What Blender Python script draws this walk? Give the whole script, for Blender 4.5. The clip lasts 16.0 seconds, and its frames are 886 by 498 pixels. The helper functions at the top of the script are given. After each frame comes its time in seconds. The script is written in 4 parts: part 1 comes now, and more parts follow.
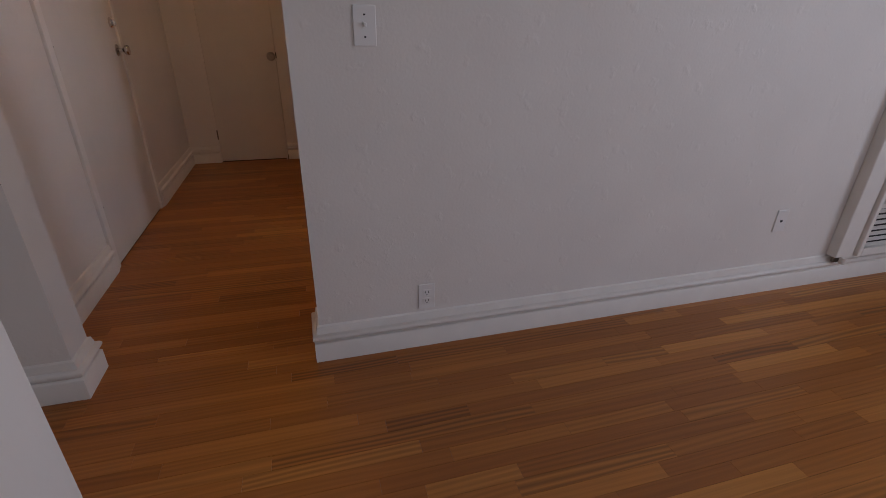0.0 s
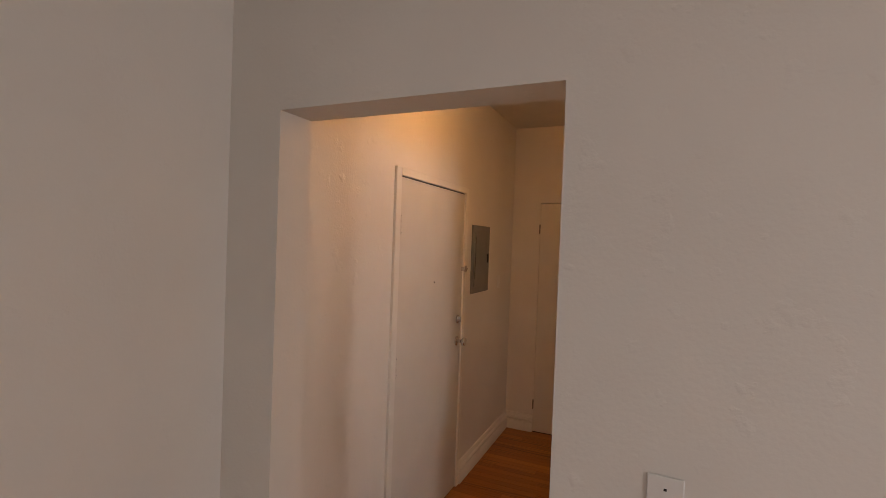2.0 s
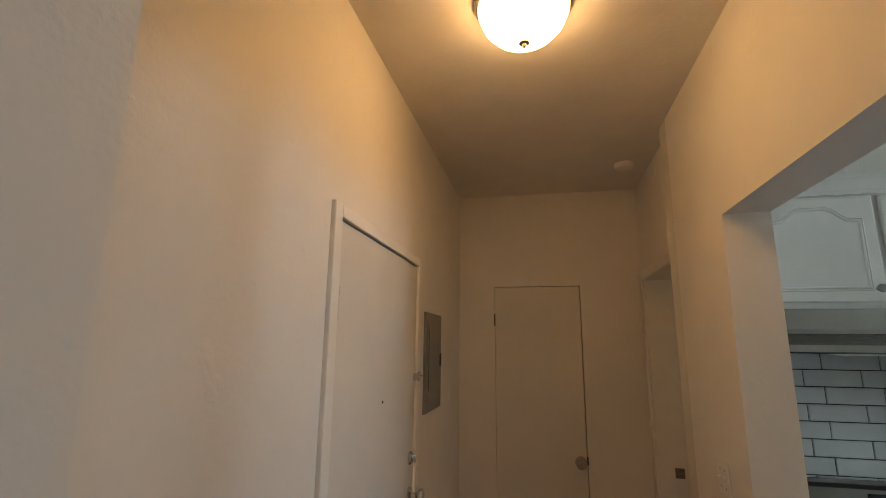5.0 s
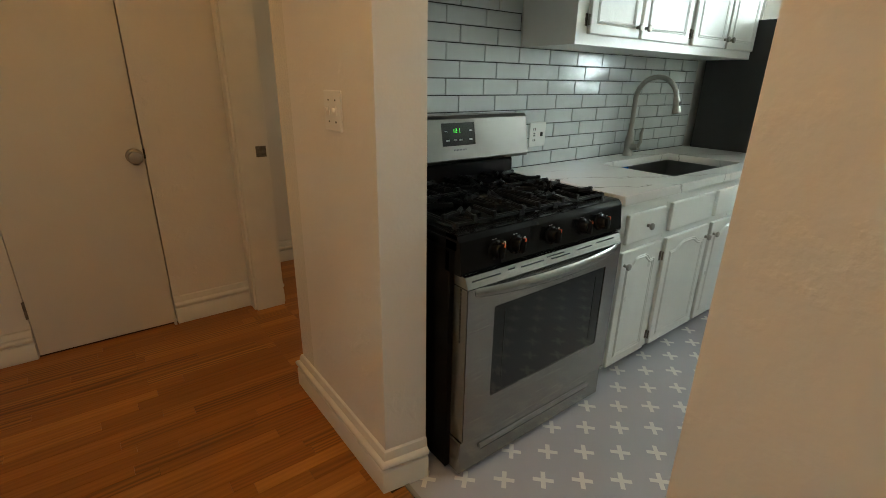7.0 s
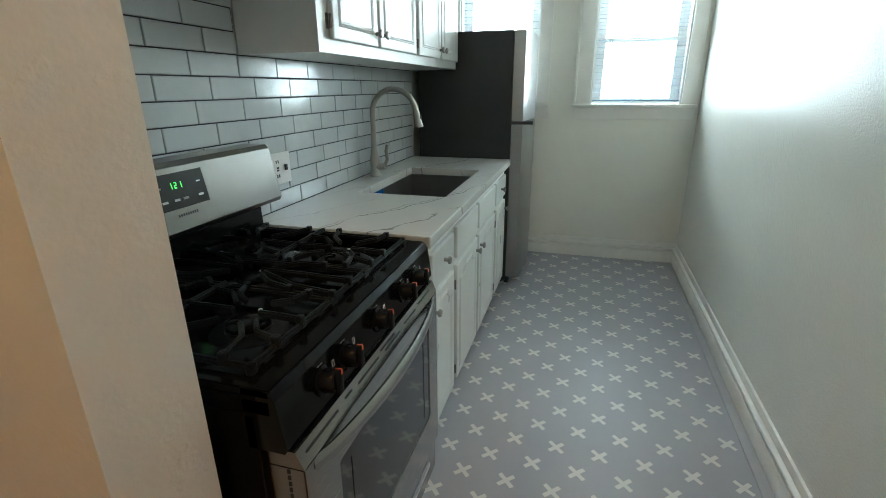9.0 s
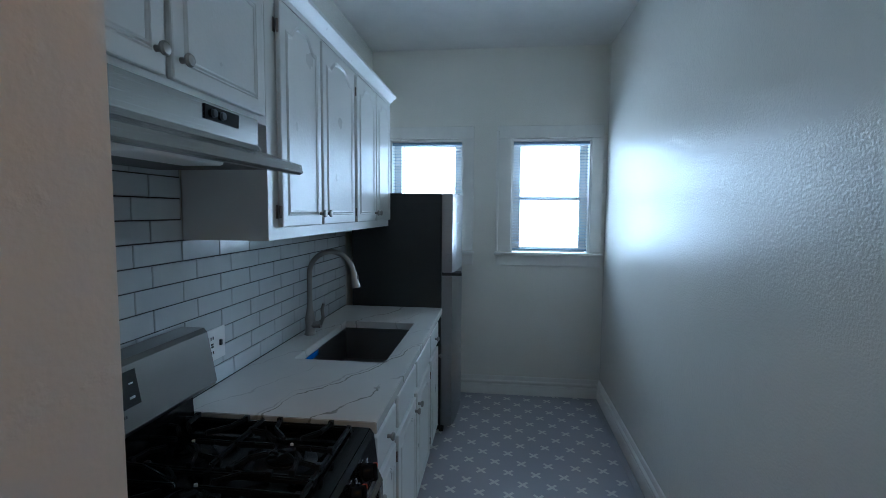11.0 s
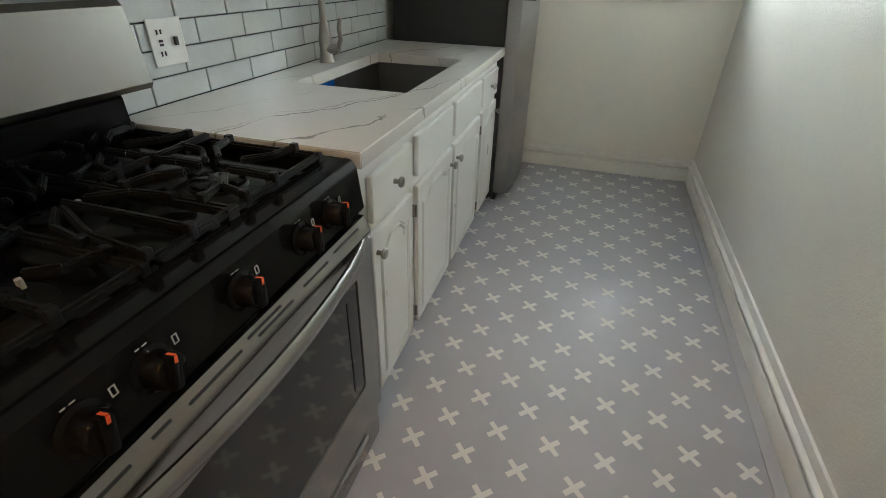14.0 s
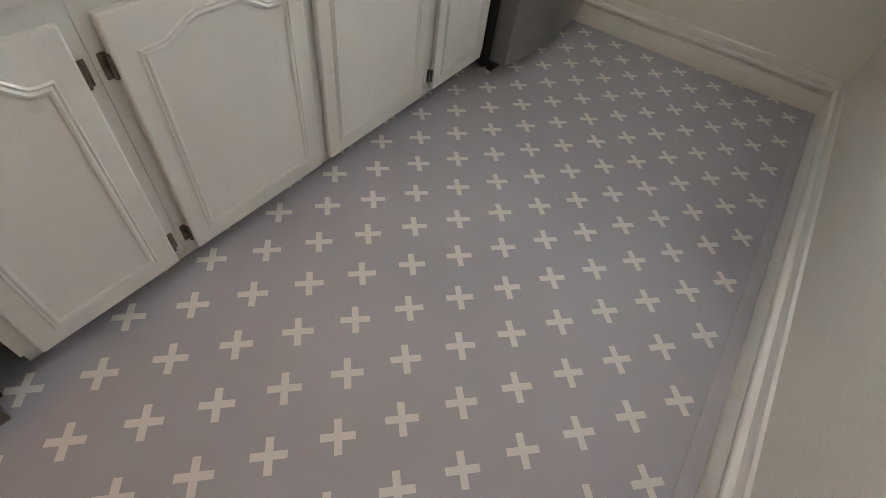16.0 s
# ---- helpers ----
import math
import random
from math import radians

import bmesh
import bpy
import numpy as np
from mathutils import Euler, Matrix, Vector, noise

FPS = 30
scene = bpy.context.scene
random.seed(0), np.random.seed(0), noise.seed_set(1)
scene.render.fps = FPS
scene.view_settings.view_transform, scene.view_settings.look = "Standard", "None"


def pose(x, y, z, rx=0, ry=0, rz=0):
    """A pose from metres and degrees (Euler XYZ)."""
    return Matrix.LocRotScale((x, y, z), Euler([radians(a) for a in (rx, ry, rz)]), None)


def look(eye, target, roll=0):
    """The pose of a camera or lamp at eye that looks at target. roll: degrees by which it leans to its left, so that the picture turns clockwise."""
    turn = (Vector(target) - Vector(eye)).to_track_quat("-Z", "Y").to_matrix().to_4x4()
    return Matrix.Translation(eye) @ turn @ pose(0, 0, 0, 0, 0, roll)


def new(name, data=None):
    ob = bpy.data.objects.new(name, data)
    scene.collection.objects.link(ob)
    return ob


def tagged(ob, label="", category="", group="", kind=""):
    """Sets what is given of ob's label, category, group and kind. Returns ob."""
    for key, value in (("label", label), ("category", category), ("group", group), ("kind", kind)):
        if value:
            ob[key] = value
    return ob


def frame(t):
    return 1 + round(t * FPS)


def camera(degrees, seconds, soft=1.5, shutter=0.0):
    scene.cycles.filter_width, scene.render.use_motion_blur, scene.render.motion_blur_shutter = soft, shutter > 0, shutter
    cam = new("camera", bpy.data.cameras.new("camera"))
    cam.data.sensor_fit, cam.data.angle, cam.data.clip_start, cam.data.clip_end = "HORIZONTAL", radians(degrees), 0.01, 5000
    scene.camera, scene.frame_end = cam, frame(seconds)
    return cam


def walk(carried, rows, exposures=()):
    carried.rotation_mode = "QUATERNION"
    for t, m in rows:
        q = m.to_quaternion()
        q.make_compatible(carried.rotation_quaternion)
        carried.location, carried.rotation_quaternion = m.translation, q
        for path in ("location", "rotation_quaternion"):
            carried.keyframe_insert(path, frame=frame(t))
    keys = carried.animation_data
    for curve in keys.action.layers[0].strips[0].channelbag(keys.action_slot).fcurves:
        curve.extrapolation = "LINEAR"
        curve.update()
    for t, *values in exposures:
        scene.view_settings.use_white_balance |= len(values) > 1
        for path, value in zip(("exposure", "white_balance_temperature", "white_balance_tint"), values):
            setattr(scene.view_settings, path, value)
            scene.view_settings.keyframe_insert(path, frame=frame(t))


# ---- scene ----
cam = camera(86.7, 16.0, soft=0.7)

PATH = [
    (0, (1.089, -1.631, 1.252), (1.598, 0.102, 0.392), 1.1),
    (0.5, (1.191, -1.531, 1.335), (1.023, 0.311, 0.574), -0.5),
    (1, (1.223, -1.322, 1.487), (0.751, 0.549, 0.960), -0.4),
    (1.5, (1.244, -1.174, 1.632), (0.555, 0.687, 1.383), 0.8),
    (2, (1.256, -1.095, 1.784), (0.437, 0.729, 1.749), 2.1),
    (2.5, (1.263, -1.071, 1.849), (0.359, 0.707, 2.001), 3.0),
    (3, (1.184, -0.968, 1.766), (0.292, 0.816, 1.915), 2.7),
    (3.2, (1.135, -0.897, 1.723), (0.255, 0.893, 1.869), 2.7),
    (5.3, (0.537, -0.151, 1.739), (0.336, 1.795, 2.157), -0.7),
    (5.5, (0.493, -0.116, 1.698), (0.456, 1.865, 1.971), -1.7),
    (6, (0.464, -0.009, 1.570), (0.918, 1.933, 1.426), -1.9),
    (6.5, (0.510, 0.208, 1.463), (1.416, 1.924, 0.980), 0.2),
    (7, (0.634, 0.474, 1.357), (1.782, 1.964, 0.677), 1.0),
    (7.5, (0.733, 0.739, 1.326), (2.107, 1.981, 0.571), 1.6),
    (8, (0.819, 0.900, 1.323), (2.367, 1.869, 0.508), 1.4),
    (8.5, (0.924, 0.981, 1.347), (2.599, 1.739, 0.558), 0.1),
    (9, (0.922, 1.030, 1.395), (2.739, 1.556, 0.745), -0.4),
    (9.5, (0.850, 1.092, 1.485), (2.773, 1.449, 1.066), 0.4),
    (9.7, (0.833, 1.103, 1.534), (2.778, 1.456, 1.225), 1.1),
    (11.8, (0.912, 1.096, 1.618), (2.895, 1.289, 1.451), -0.4),
    (12, (0.887, 1.077, 1.544), (2.849, 1.253, 1.200), -0.7),
    (12.5, (0.970, 1.131, 1.327), (2.790, 1.291, 0.513), -1.0),
    (13, (1.085, 1.057, 1.241), (2.756, 1.281, 0.165), -1.0),
    (13.5, (1.184, 1.006, 1.241), (2.834, 1.354, 0.165), -0.3),
    (14, (1.399, 1.016, 1.290), (3.051, 1.489, 0.265), 1.6),
    (14.5, (1.638, 1.006, 1.303), (3.238, 1.527, 0.222), 4.6),
    (15, (1.909, 0.834, 1.251), (3.383, 1.297, -0.019), 7.0),
    (15.5, (2.186, 0.710, 1.074), (3.449, 1.116, -0.423), 9.9),
    (16, (2.445, 0.652, 1.052), (3.587, 1.251, -0.477), 9.6),
]
EXPOSURE = [(0, -.25, 6000, 22), (.5, -.03, 6400, 22), (1.5, .14, 7500, 22), (3.2, .3, 7000, 15), (5.3, .15, 6000, 0), (6, .24, 6100, -2), (7, .79, 6450, -6), (8, .9, 5950, -7), (9.7, .55, 5850, -5), (11.8, -.7, 4250, 6), (12.5, -.52, 4300, 8),
            (13, .02, 5300, 8), (13.5, .55, 6150, 1), (14.5, 1.06, 6700, 6), (16, .86, 7000, 15)]
walk(cam, [(t, look(eye, target, roll)) for t, eye, target, roll in PATH], EXPOSURE)

# ---- world and large lights ----
world = bpy.data.worlds.new("sky_world")
scene.world = world
world.use_nodes = True
wn = world.node_tree.nodes
sky = wn.new("ShaderNodeTexSky")
sky.sky_type = 'NISHITA'
sky.sun_disc = False
sky.sun_elevation, sky.sun_rotation = radians(48), radians(-90)
world.node_tree.links.new(sky.outputs[0], wn["Background"].inputs[0])
wn["Background"].inputs[1].default_value = 0.08
sun = new("sun", bpy.data.lights.new("sun", 'SUN'))
sun.data.energy, sun.data.angle, sun.data.color = 2.5, radians(0.5), (1, .95, .87)
sun.matrix_world = look((-6, 0, 8), (0, 0, 1))


def window_light(name, eye, target, w, h, power, color):
    lamp = new(name, bpy.data.lights.new(name, 'AREA'))
    lamp.data.shape, lamp.data.size, lamp.data.size_y = 'RECTANGLE', w, h
    lamp.data.energy, lamp.data.color = power, color
    lamp.matrix_world = look(eye, target)
    return lamp


DAY = (.86, .93, 1.0)
window_light("daylight_kitchen_1", (5.17, .655, 1.745), (4, .655, 1.745), .72, 1.0, 33, DAY)
window_light("daylight_kitchen_2", (5.17, 1.725, 1.745), (4, 1.725, 1.745), .72, 1.0, 33, DAY)
window_light("daylight_living_1", (2.6, -4.7, 1.6), (2.6, 0, 1.5), 2.4, 1.5, 12, DAY)
window_light("daylight_living_2", (5.4, -2.4, 1.6), (0, -2.4, 1.5), 1.8, 1.5, 42, DAY)
# added warm fill that brightens the side room from an invented window
window_light("fill_side_room", (3.75, 3.15, 1.6), (2, 3.15, 1.5), 1.0, 1.1, 3, (1, .66, .36))


# ---- helpers for shapes ----
def box(bm, x0, y0, z0, x1, y1, z1, r=0.0, seg=2):
    t = bmesh.new()
    bmesh.ops.create_cube(t, size=1.0, matrix=Matrix.Translation(((x0 + x1) / 2, (y0 + y1) / 2, (z0 + z1) / 2)) @ Matrix.Diagonal((abs(x1 - x0), abs(y1 - y0), abs(z1 - z0), 1)))
    if r > 0:
        bmesh.ops.bevel(t, geom=t.edges[:], offset=r, segments=seg, affect='EDGES', profile=0.5)
    merge(bm, t)


def merge(bm, t, m=None):
    if m is not None:
        bmesh.ops.transform(t, matrix=m, verts=t.verts)
    me = bpy.data.meshes.new("tmp")
    t.to_mesh(me)
    t.free()
    bm.from_mesh(me)
    bpy.data.meshes.remove(me)


def lathe(bm, profile, center, axis=(0, 0, 1), seg=20):
    """Turn a profile of (radius, height) about an axis."""
    t = bmesh.new()
    rows = []
    for r, h in profile:
        rows.append([t.verts.new((r * math.cos(2 * math.pi * i / seg), r * math.sin(2 * math.pi * i / seg), h)) for i in range(seg)])
    for a, b in zip(rows, rows[1:]):
        for i in range(seg):
            t.faces.new((a[i], a[(i + 1) % seg], b[(i + 1) % seg], b[i]))
    t.faces.new(rows[0][::-1])
    t.faces.new(rows[-1])
    q = Vector((0, 0, 1)).rotation_difference(Vector(axis)).to_matrix().to_4x4()
    merge(bm, t, Matrix.Translation(center) @ q)


def tube(bm, pts, r, seg=10, flat=1.0):
    """A round bar along a polyline."""
    pts = [Vector(p) for p in pts]
    rings, up = [], None
    for i, p in enumerate(pts):
        d = (pts[min(i + 1, len(pts) - 1)] - pts[max(i - 1, 0)]).normalized()
        if up is None:
            up = d.orthogonal().normalized() if abs(d.z) > .9 else Vector((0, 0, 1))
        side = d.cross(up).normalized()
        up = side.cross(d).normalized()
        rr = r[i] if isinstance(r, (list, tuple)) else r
        rings.append([bm.verts.new(p + side * rr * math.cos(2 * math.pi * k / seg) + up * rr * flat * math.sin(2 * math.pi * k / seg)) for k in range(seg)])
    for a, b in zip(rings, rings[1:]):
        for k in range(seg):
            bm.faces.new((a[k], a[(k + 1) % seg], b[(k + 1) % seg], b[k]))
    bm.faces.new(rings[0][::-1])
    bm.faces.new(rings[-1])


def bar(bm, p, q, w, h):
    """A square bar between two points, lying flat."""
    p, q = Vector(p), Vector(q)
    d = q - p
    t = bmesh.new()
    bmesh.ops.create_cube(t, size=1.0, matrix=Matrix.Diagonal((d.length, w, h, 1)))
    bmesh.ops.bevel(t, geom=t.edges[:], offset=min(w, h) * .30, segments=2, affect='EDGES')
    merge(bm, t, Matrix.Translation((p + q) / 2) @ d.to_track_quat('X', 'Z').to_matrix().to_4x4())


def prism(bm, outline, axis, a, b):
    """Extrude a 2D outline along an axis from a to b. axis x: (y, z); y: (x, z); z: (x, y)."""
    def at(u, v, w):
        return (w, u, v) if axis == 'x' else (u, w, v) if axis == 'y' else (u, v, w)
    A = [bm.verts.new(at(u, v, a)) for u, v in outline]
    B = [bm.verts.new(at(u, v, b)) for u, v in outline]
    n = len(A)
    for i in range(n):
        bm.faces.new((A[i], A[(i + 1) % n], B[(i + 1) % n], B[i]))
    bm.faces.new(A[::-1])
    bm.faces.new(B)
    bmesh.ops.recalc_face_normals(bm, faces=bm.faces[:])


def ring_slab(bm, outer, inner, axis, a, b):
    """A slab with one rectangular hole."""
    def at(u, v, w):
        return (w, u, v) if axis == 'x' else (u, w, v) if axis == 'y' else (u, v, w)
    loops = []
    for (u0, v0, u1, v1), w in ((outer, a), (outer, b), (inner, b), (inner, a)):
        loops.append([bm.verts.new(at(u, v, w)) for u, v in ((u0, v0), (u1, v0), (u1, v1), (u0, v1))])
    for p, q in zip(loops, loops[1:] + loops[:1]):
        for i in range(4):
            bm.faces.new((p[i], p[(i + 1) % 4], q[(i + 1) % 4], q[i]))
    bmesh.ops.recalc_face_normals(bm, faces=bm.faces[:])
    bmesh.ops.bevel(bm, geom=bm.edges[:], offset=.0025, segments=2, affect='EDGES')


def sweep(bm, path, profile, closed=False):
    """Sweep a profile of (out, up) along a plan polyline, mitred; out points to the right of the way."""
    n = len(path)
    P = [Vector((p[0], p[1])) for p in path]
    rows = []
    for i in range(n):
        d0 = (P[i] - P[i - 1]).normalized() if i or closed else None
        d1 = (P[(i + 1) % n] - P[i]).normalized() if i < n - 1 or closed else None
        d0, d1 = d0 or d1, d1 or d0
        n0, n1 = Vector((d0.y, -d0.x)), Vector((d1.y, -d1.x))
        m = (n0 + n1)
        m = m / max(.2, m.dot(n0))
        rows.append([bm.verts.new((P[i].x + m.x * o, P[i].y + m.y * o, z)) for o, z in profile])
    k = len(profile)
    for a, b in zip(rows, rows[1:]):
        for j in range(k - 1):
            bm.faces.new((a[j], b[j], b[j + 1], a[j + 1]))
    if not closed:
        bm.faces.new(rows[0])
        bm.faces.new(rows[-1][::-1])
    bmesh.ops.recalc_face_normals(bm, faces=bm.faces[:])


def part(name, bm, material, parent=None, label="", smooth=False):
    me = bpy.data.meshes.new(name)
    bm.to_mesh(me)
    bm.free()
    me.materials.append(material)
    if smooth:
        for p in me.polygons:
            p.use_smooth = True
        me.set_sharp_from_angle(angle=radians(38))
    ob = new(name, me)
    if parent is not None:
        ob.parent = parent
        ob.matrix_parent_inverse = Matrix.Translation(base_of(parent)).inverted()
    if label:
        ob["label"] = label
    return ob


BASES = {}


def base_of(ob):
    return BASES.get(ob.name, Vector((0, 0, 0)))


def thing(name, at, label, category, group="", kind=""):
    e = new(name)
    e.empty_display_size = .05
    e.location = at
    BASES[e.name] = Vector(at)
    return tagged(e, label, category, group, kind)


def boxes(name, material, spans, parent=None, label="", r=0.0, smooth=False):
    bm = bmesh.new()
    for s in spans:
        box(bm, *s, r=r)
    return part(name, bm, material, parent, label, smooth)


def structure(ob, label, category):
    return tagged(ob, label, category, kind="structure")


# ---- materials ----
def material(name, color, rough=.5, metal=0.0, var=.0, scale=6.0, bump=0.0, bscale=60.0, detail=4.0, rvar=0.0, spec=None, coat=0.0, stretch=(1, 1, 1), bump2=0.0, bscale2=8.0, blobs=0.0):
    m = bpy.data.materials.new(name)
    m.use_nodes = True
    N, L = m.node_tree.nodes, m.node_tree.links
    b = N["Principled BSDF"]
    b.inputs["Base Color"].default_value = (*color, 1)
    b.inputs["Roughness"].default_value = rough
    b.inputs["Metallic"].default_value = metal
    b.inputs["Coat Weight"].default_value = coat
    if spec is not None:
        b.inputs["Specular IOR Level"].default_value = spec
    geo = N.new("ShaderNodeNewGeometry")
    mp = N.new("ShaderNodeMapping")
    mp.inputs["Scale"].default_value = stretch
    L.new(geo.outputs["Position"], mp.inputs[0])
    if var or rvar:
        n = N.new("ShaderNodeTexNoise")
        n.inputs["Scale"].default_value, n.inputs["Detail"].default_value = scale, detail
        L.new(mp.outputs[0], n.inputs["Vector"])
        if var:
            r = N.new("ShaderNodeMapRange")
            r.inputs[1].default_value, r.inputs[2].default_value = .3, .7
            r.inputs[3].default_value, r.inputs[4].default_value = 1 - var, 1 + var
            L.new(n.outputs[0], r.inputs[0])
            mix = N.new("ShaderNodeMix")
            mix.data_type, mix.blend_type = 'RGBA', 'MULTIPLY'
            mix.inputs[0].default_value = 1
            mix.inputs[6].default_value = (*color, 1)
            L.new(r.outputs[0], mix.inputs[7])
            L.new(mix.outputs[2], b.inputs["Base Color"])
        if rvar:
            r = N.new("ShaderNodeMapRange")
            r.inputs[1].default_value, r.inputs[2].default_value = .3, .7
            r.inputs[3].default_value, r.inputs[4].default_value = max(.02, rough - rvar), rough + rvar
            L.new(n.outputs[0], r.inputs[0])
            L.new(r.outputs[0], b.inputs["Roughness"])
    last = None
    for amount, sc in ((bump2, bscale2), (bump, bscale)):
        if amount:
            n = N.new("ShaderNodeTexNoise")
            n.inputs["Scale"].default_value, n.inputs["Detail"].default_value = sc, 3
            L.new(mp.outputs[0], n.inputs["Vector"])
            bp = N.new("ShaderNodeBump")
            bp.inputs["Strength"].default_value, bp.inputs["Distance"].default_value = amount, .01
            L.new(n.outputs[0], bp.inputs["Height"])
            if last:
                L.new(last, bp.inputs["Normal"])
            last = bp.outputs[0]
    if blobs:
        n = N.new("ShaderNodeTexNoise")
        n.inputs["Scale"].default_value, n.inputs["Detail"].default_value = 13, 5
        L.new(mp.outputs[0], n.inputs["Vector"])
        r = N.new("ShaderNodeMapRange")
        r.inputs[1].default_value, r.inputs[2].default_value = .60, .72
        L.new(n.outputs[0], r.inputs[0])
        bp = N.new("ShaderNodeBump")
        bp.inputs["Strength"].default_value, bp.inputs["Distance"].default_value = blobs, .006
        L.new(r.outputs[0], bp.inputs["Height"])
        if last:
            L.new(last, bp.inputs["Normal"])
        last = bp.outputs[0]
    if last:
        L.new(last, b.inputs["Normal"])
    return m


def math_node(N, L, op, a, b=None, c=None):
    n = N.new("ShaderNodeMath")
    n.operation = op
    for i, v in enumerate((a, b, c)):
        if v is None:
            continue
        if isinstance(v, (int, float)):
            n.inputs[i].default_value = v
        else:
            L.new(v, n.inputs[i])
    return n.outputs[0]


def wood_floor(name, island):
    """Oak strip flooring that runs along x, with its tone picked per strip."""
    m = bpy.data.materials.new(name)
    m.use_nodes = True
    N, L = m.node_tree.nodes, m.node_tree.links
    b = N["Principled BSDF"]
    geo = N.new("ShaderNodeNewGeometry")
    if island:
        rnd = geo.outputs["Random Per Island"]
    else:
        rnd = N.new("ShaderNodeObjectInfo").outputs["Random"]
    off = N.new("ShaderNodeCombineXYZ")
    mul = N.new("ShaderNodeMath")
    mul.operation = 'MULTIPLY'
    mul.inputs[1].default_value = 37.0
    L.new(rnd, mul.inputs[0])
    for i in range(3):
        L.new(mul.outputs[0], off.inputs[i])
    add = N.new("ShaderNodeVectorMath")
    L.new(geo.outputs["Position"], add.inputs[0])
    L.new(off.outputs[0], add.inputs[1])
    mp = N.new("ShaderNodeMapping")
    mp.inputs["Scale"].default_value = (.9, 9.0, 1.0)
    L.new(add.outputs[0], mp.inputs[0])
    wave = N.new("ShaderNodeTexWave")
    wave.wave_type, wave.bands_direction = 'BANDS', 'Y'
    wave.inputs["Scale"].default_value, wave.inputs["Distortion"].default_value = 1.6, 14.0
    wave.inputs["Detail"].default_value, wave.inputs["Detail Scale"].default_value = 1.0, .6
    L.new(mp.outputs[0], wave.inputs["Vector"])
    mp2 = N.new("ShaderNodeMapping")
    mp2.inputs["Scale"].default_value = (4.0, 160.0, 1.0)
    L.new(add.outputs[0], mp2.inputs[0])
    fine = N.new("ShaderNodeTexNoise")
    fine.inputs["Scale"].default_value, fine.inputs["Detail"].default_value = 1.0, 5
    L.new(mp2.outputs[0], fine.inputs["Vector"])
    tone = N.new("ShaderNodeValToRGB")
    e = tone.color_ramp.elements
    e[0].position, e[0].color = 0.0, (.31, .104, .014, 1)
    e[1].position, e[1].color = 1.0, (.51, .210, .038, 1)
    k = e.new(.5)
    k.color = (.385, .137, .020, 1)
    k = e.new(.82)
    k.color = (.44, .166, .026, 1)
    L.new(rnd, tone.inputs[0])
    # only some strips show a bold cathedral grain
    r2 = math_node(N, L, 'FRACT', math_node(N, L, 'MULTIPLY', rnd, 7.31))
    bold = math_node(N, L, 'MULTIPLY_ADD', math_node(N, L, 'POWER', r2, 3.0), .46, .12)
    grain_out = math_node(N, L, 'SUBTRACT', 1.04, math_node(N, L, 'MULTIPLY', bold, math_node(N, L, 'SUBTRACT', 1.0, wave.outputs["Fac"])))
    g2 = N.new("ShaderNodeMapRange")
    g2.inputs[1].default_value, g2.inputs[2].default_value = .3, .7
    g2.inputs[3].default_value, g2.inputs[4].default_value = .92, 1.07
    L.new(fine.outputs[0], g2.inputs[0])
    pr = N.new("ShaderNodeMath")
    pr.operation = 'MULTIPLY'
    L.new(grain_out, pr.inputs[0])
    L.new(g2.outputs[0], pr.inputs[1])
    mix = N.new("ShaderNodeMix")
    mix.data_type, mix.blend_type = 'RGBA', 'MULTIPLY'
    mix.inputs[0].default_value = 1
    L.new(tone.outputs[0], mix.inputs[6])
    L.new(pr.outputs[0], mix.inputs[7])
    L.new(mix.outputs[2], b.inputs["Base Color"])
    b.inputs["Roughness"].default_value = .36
    bp = N.new("ShaderNodeBump")
    bp.inputs["Strength"].default_value, bp.inputs["Distance"].default_value = .25, .002
    L.new(fine.outputs[0], bp.inputs["Height"])
    L.new(bp.outputs[0], b.inputs["Normal"])
    return m


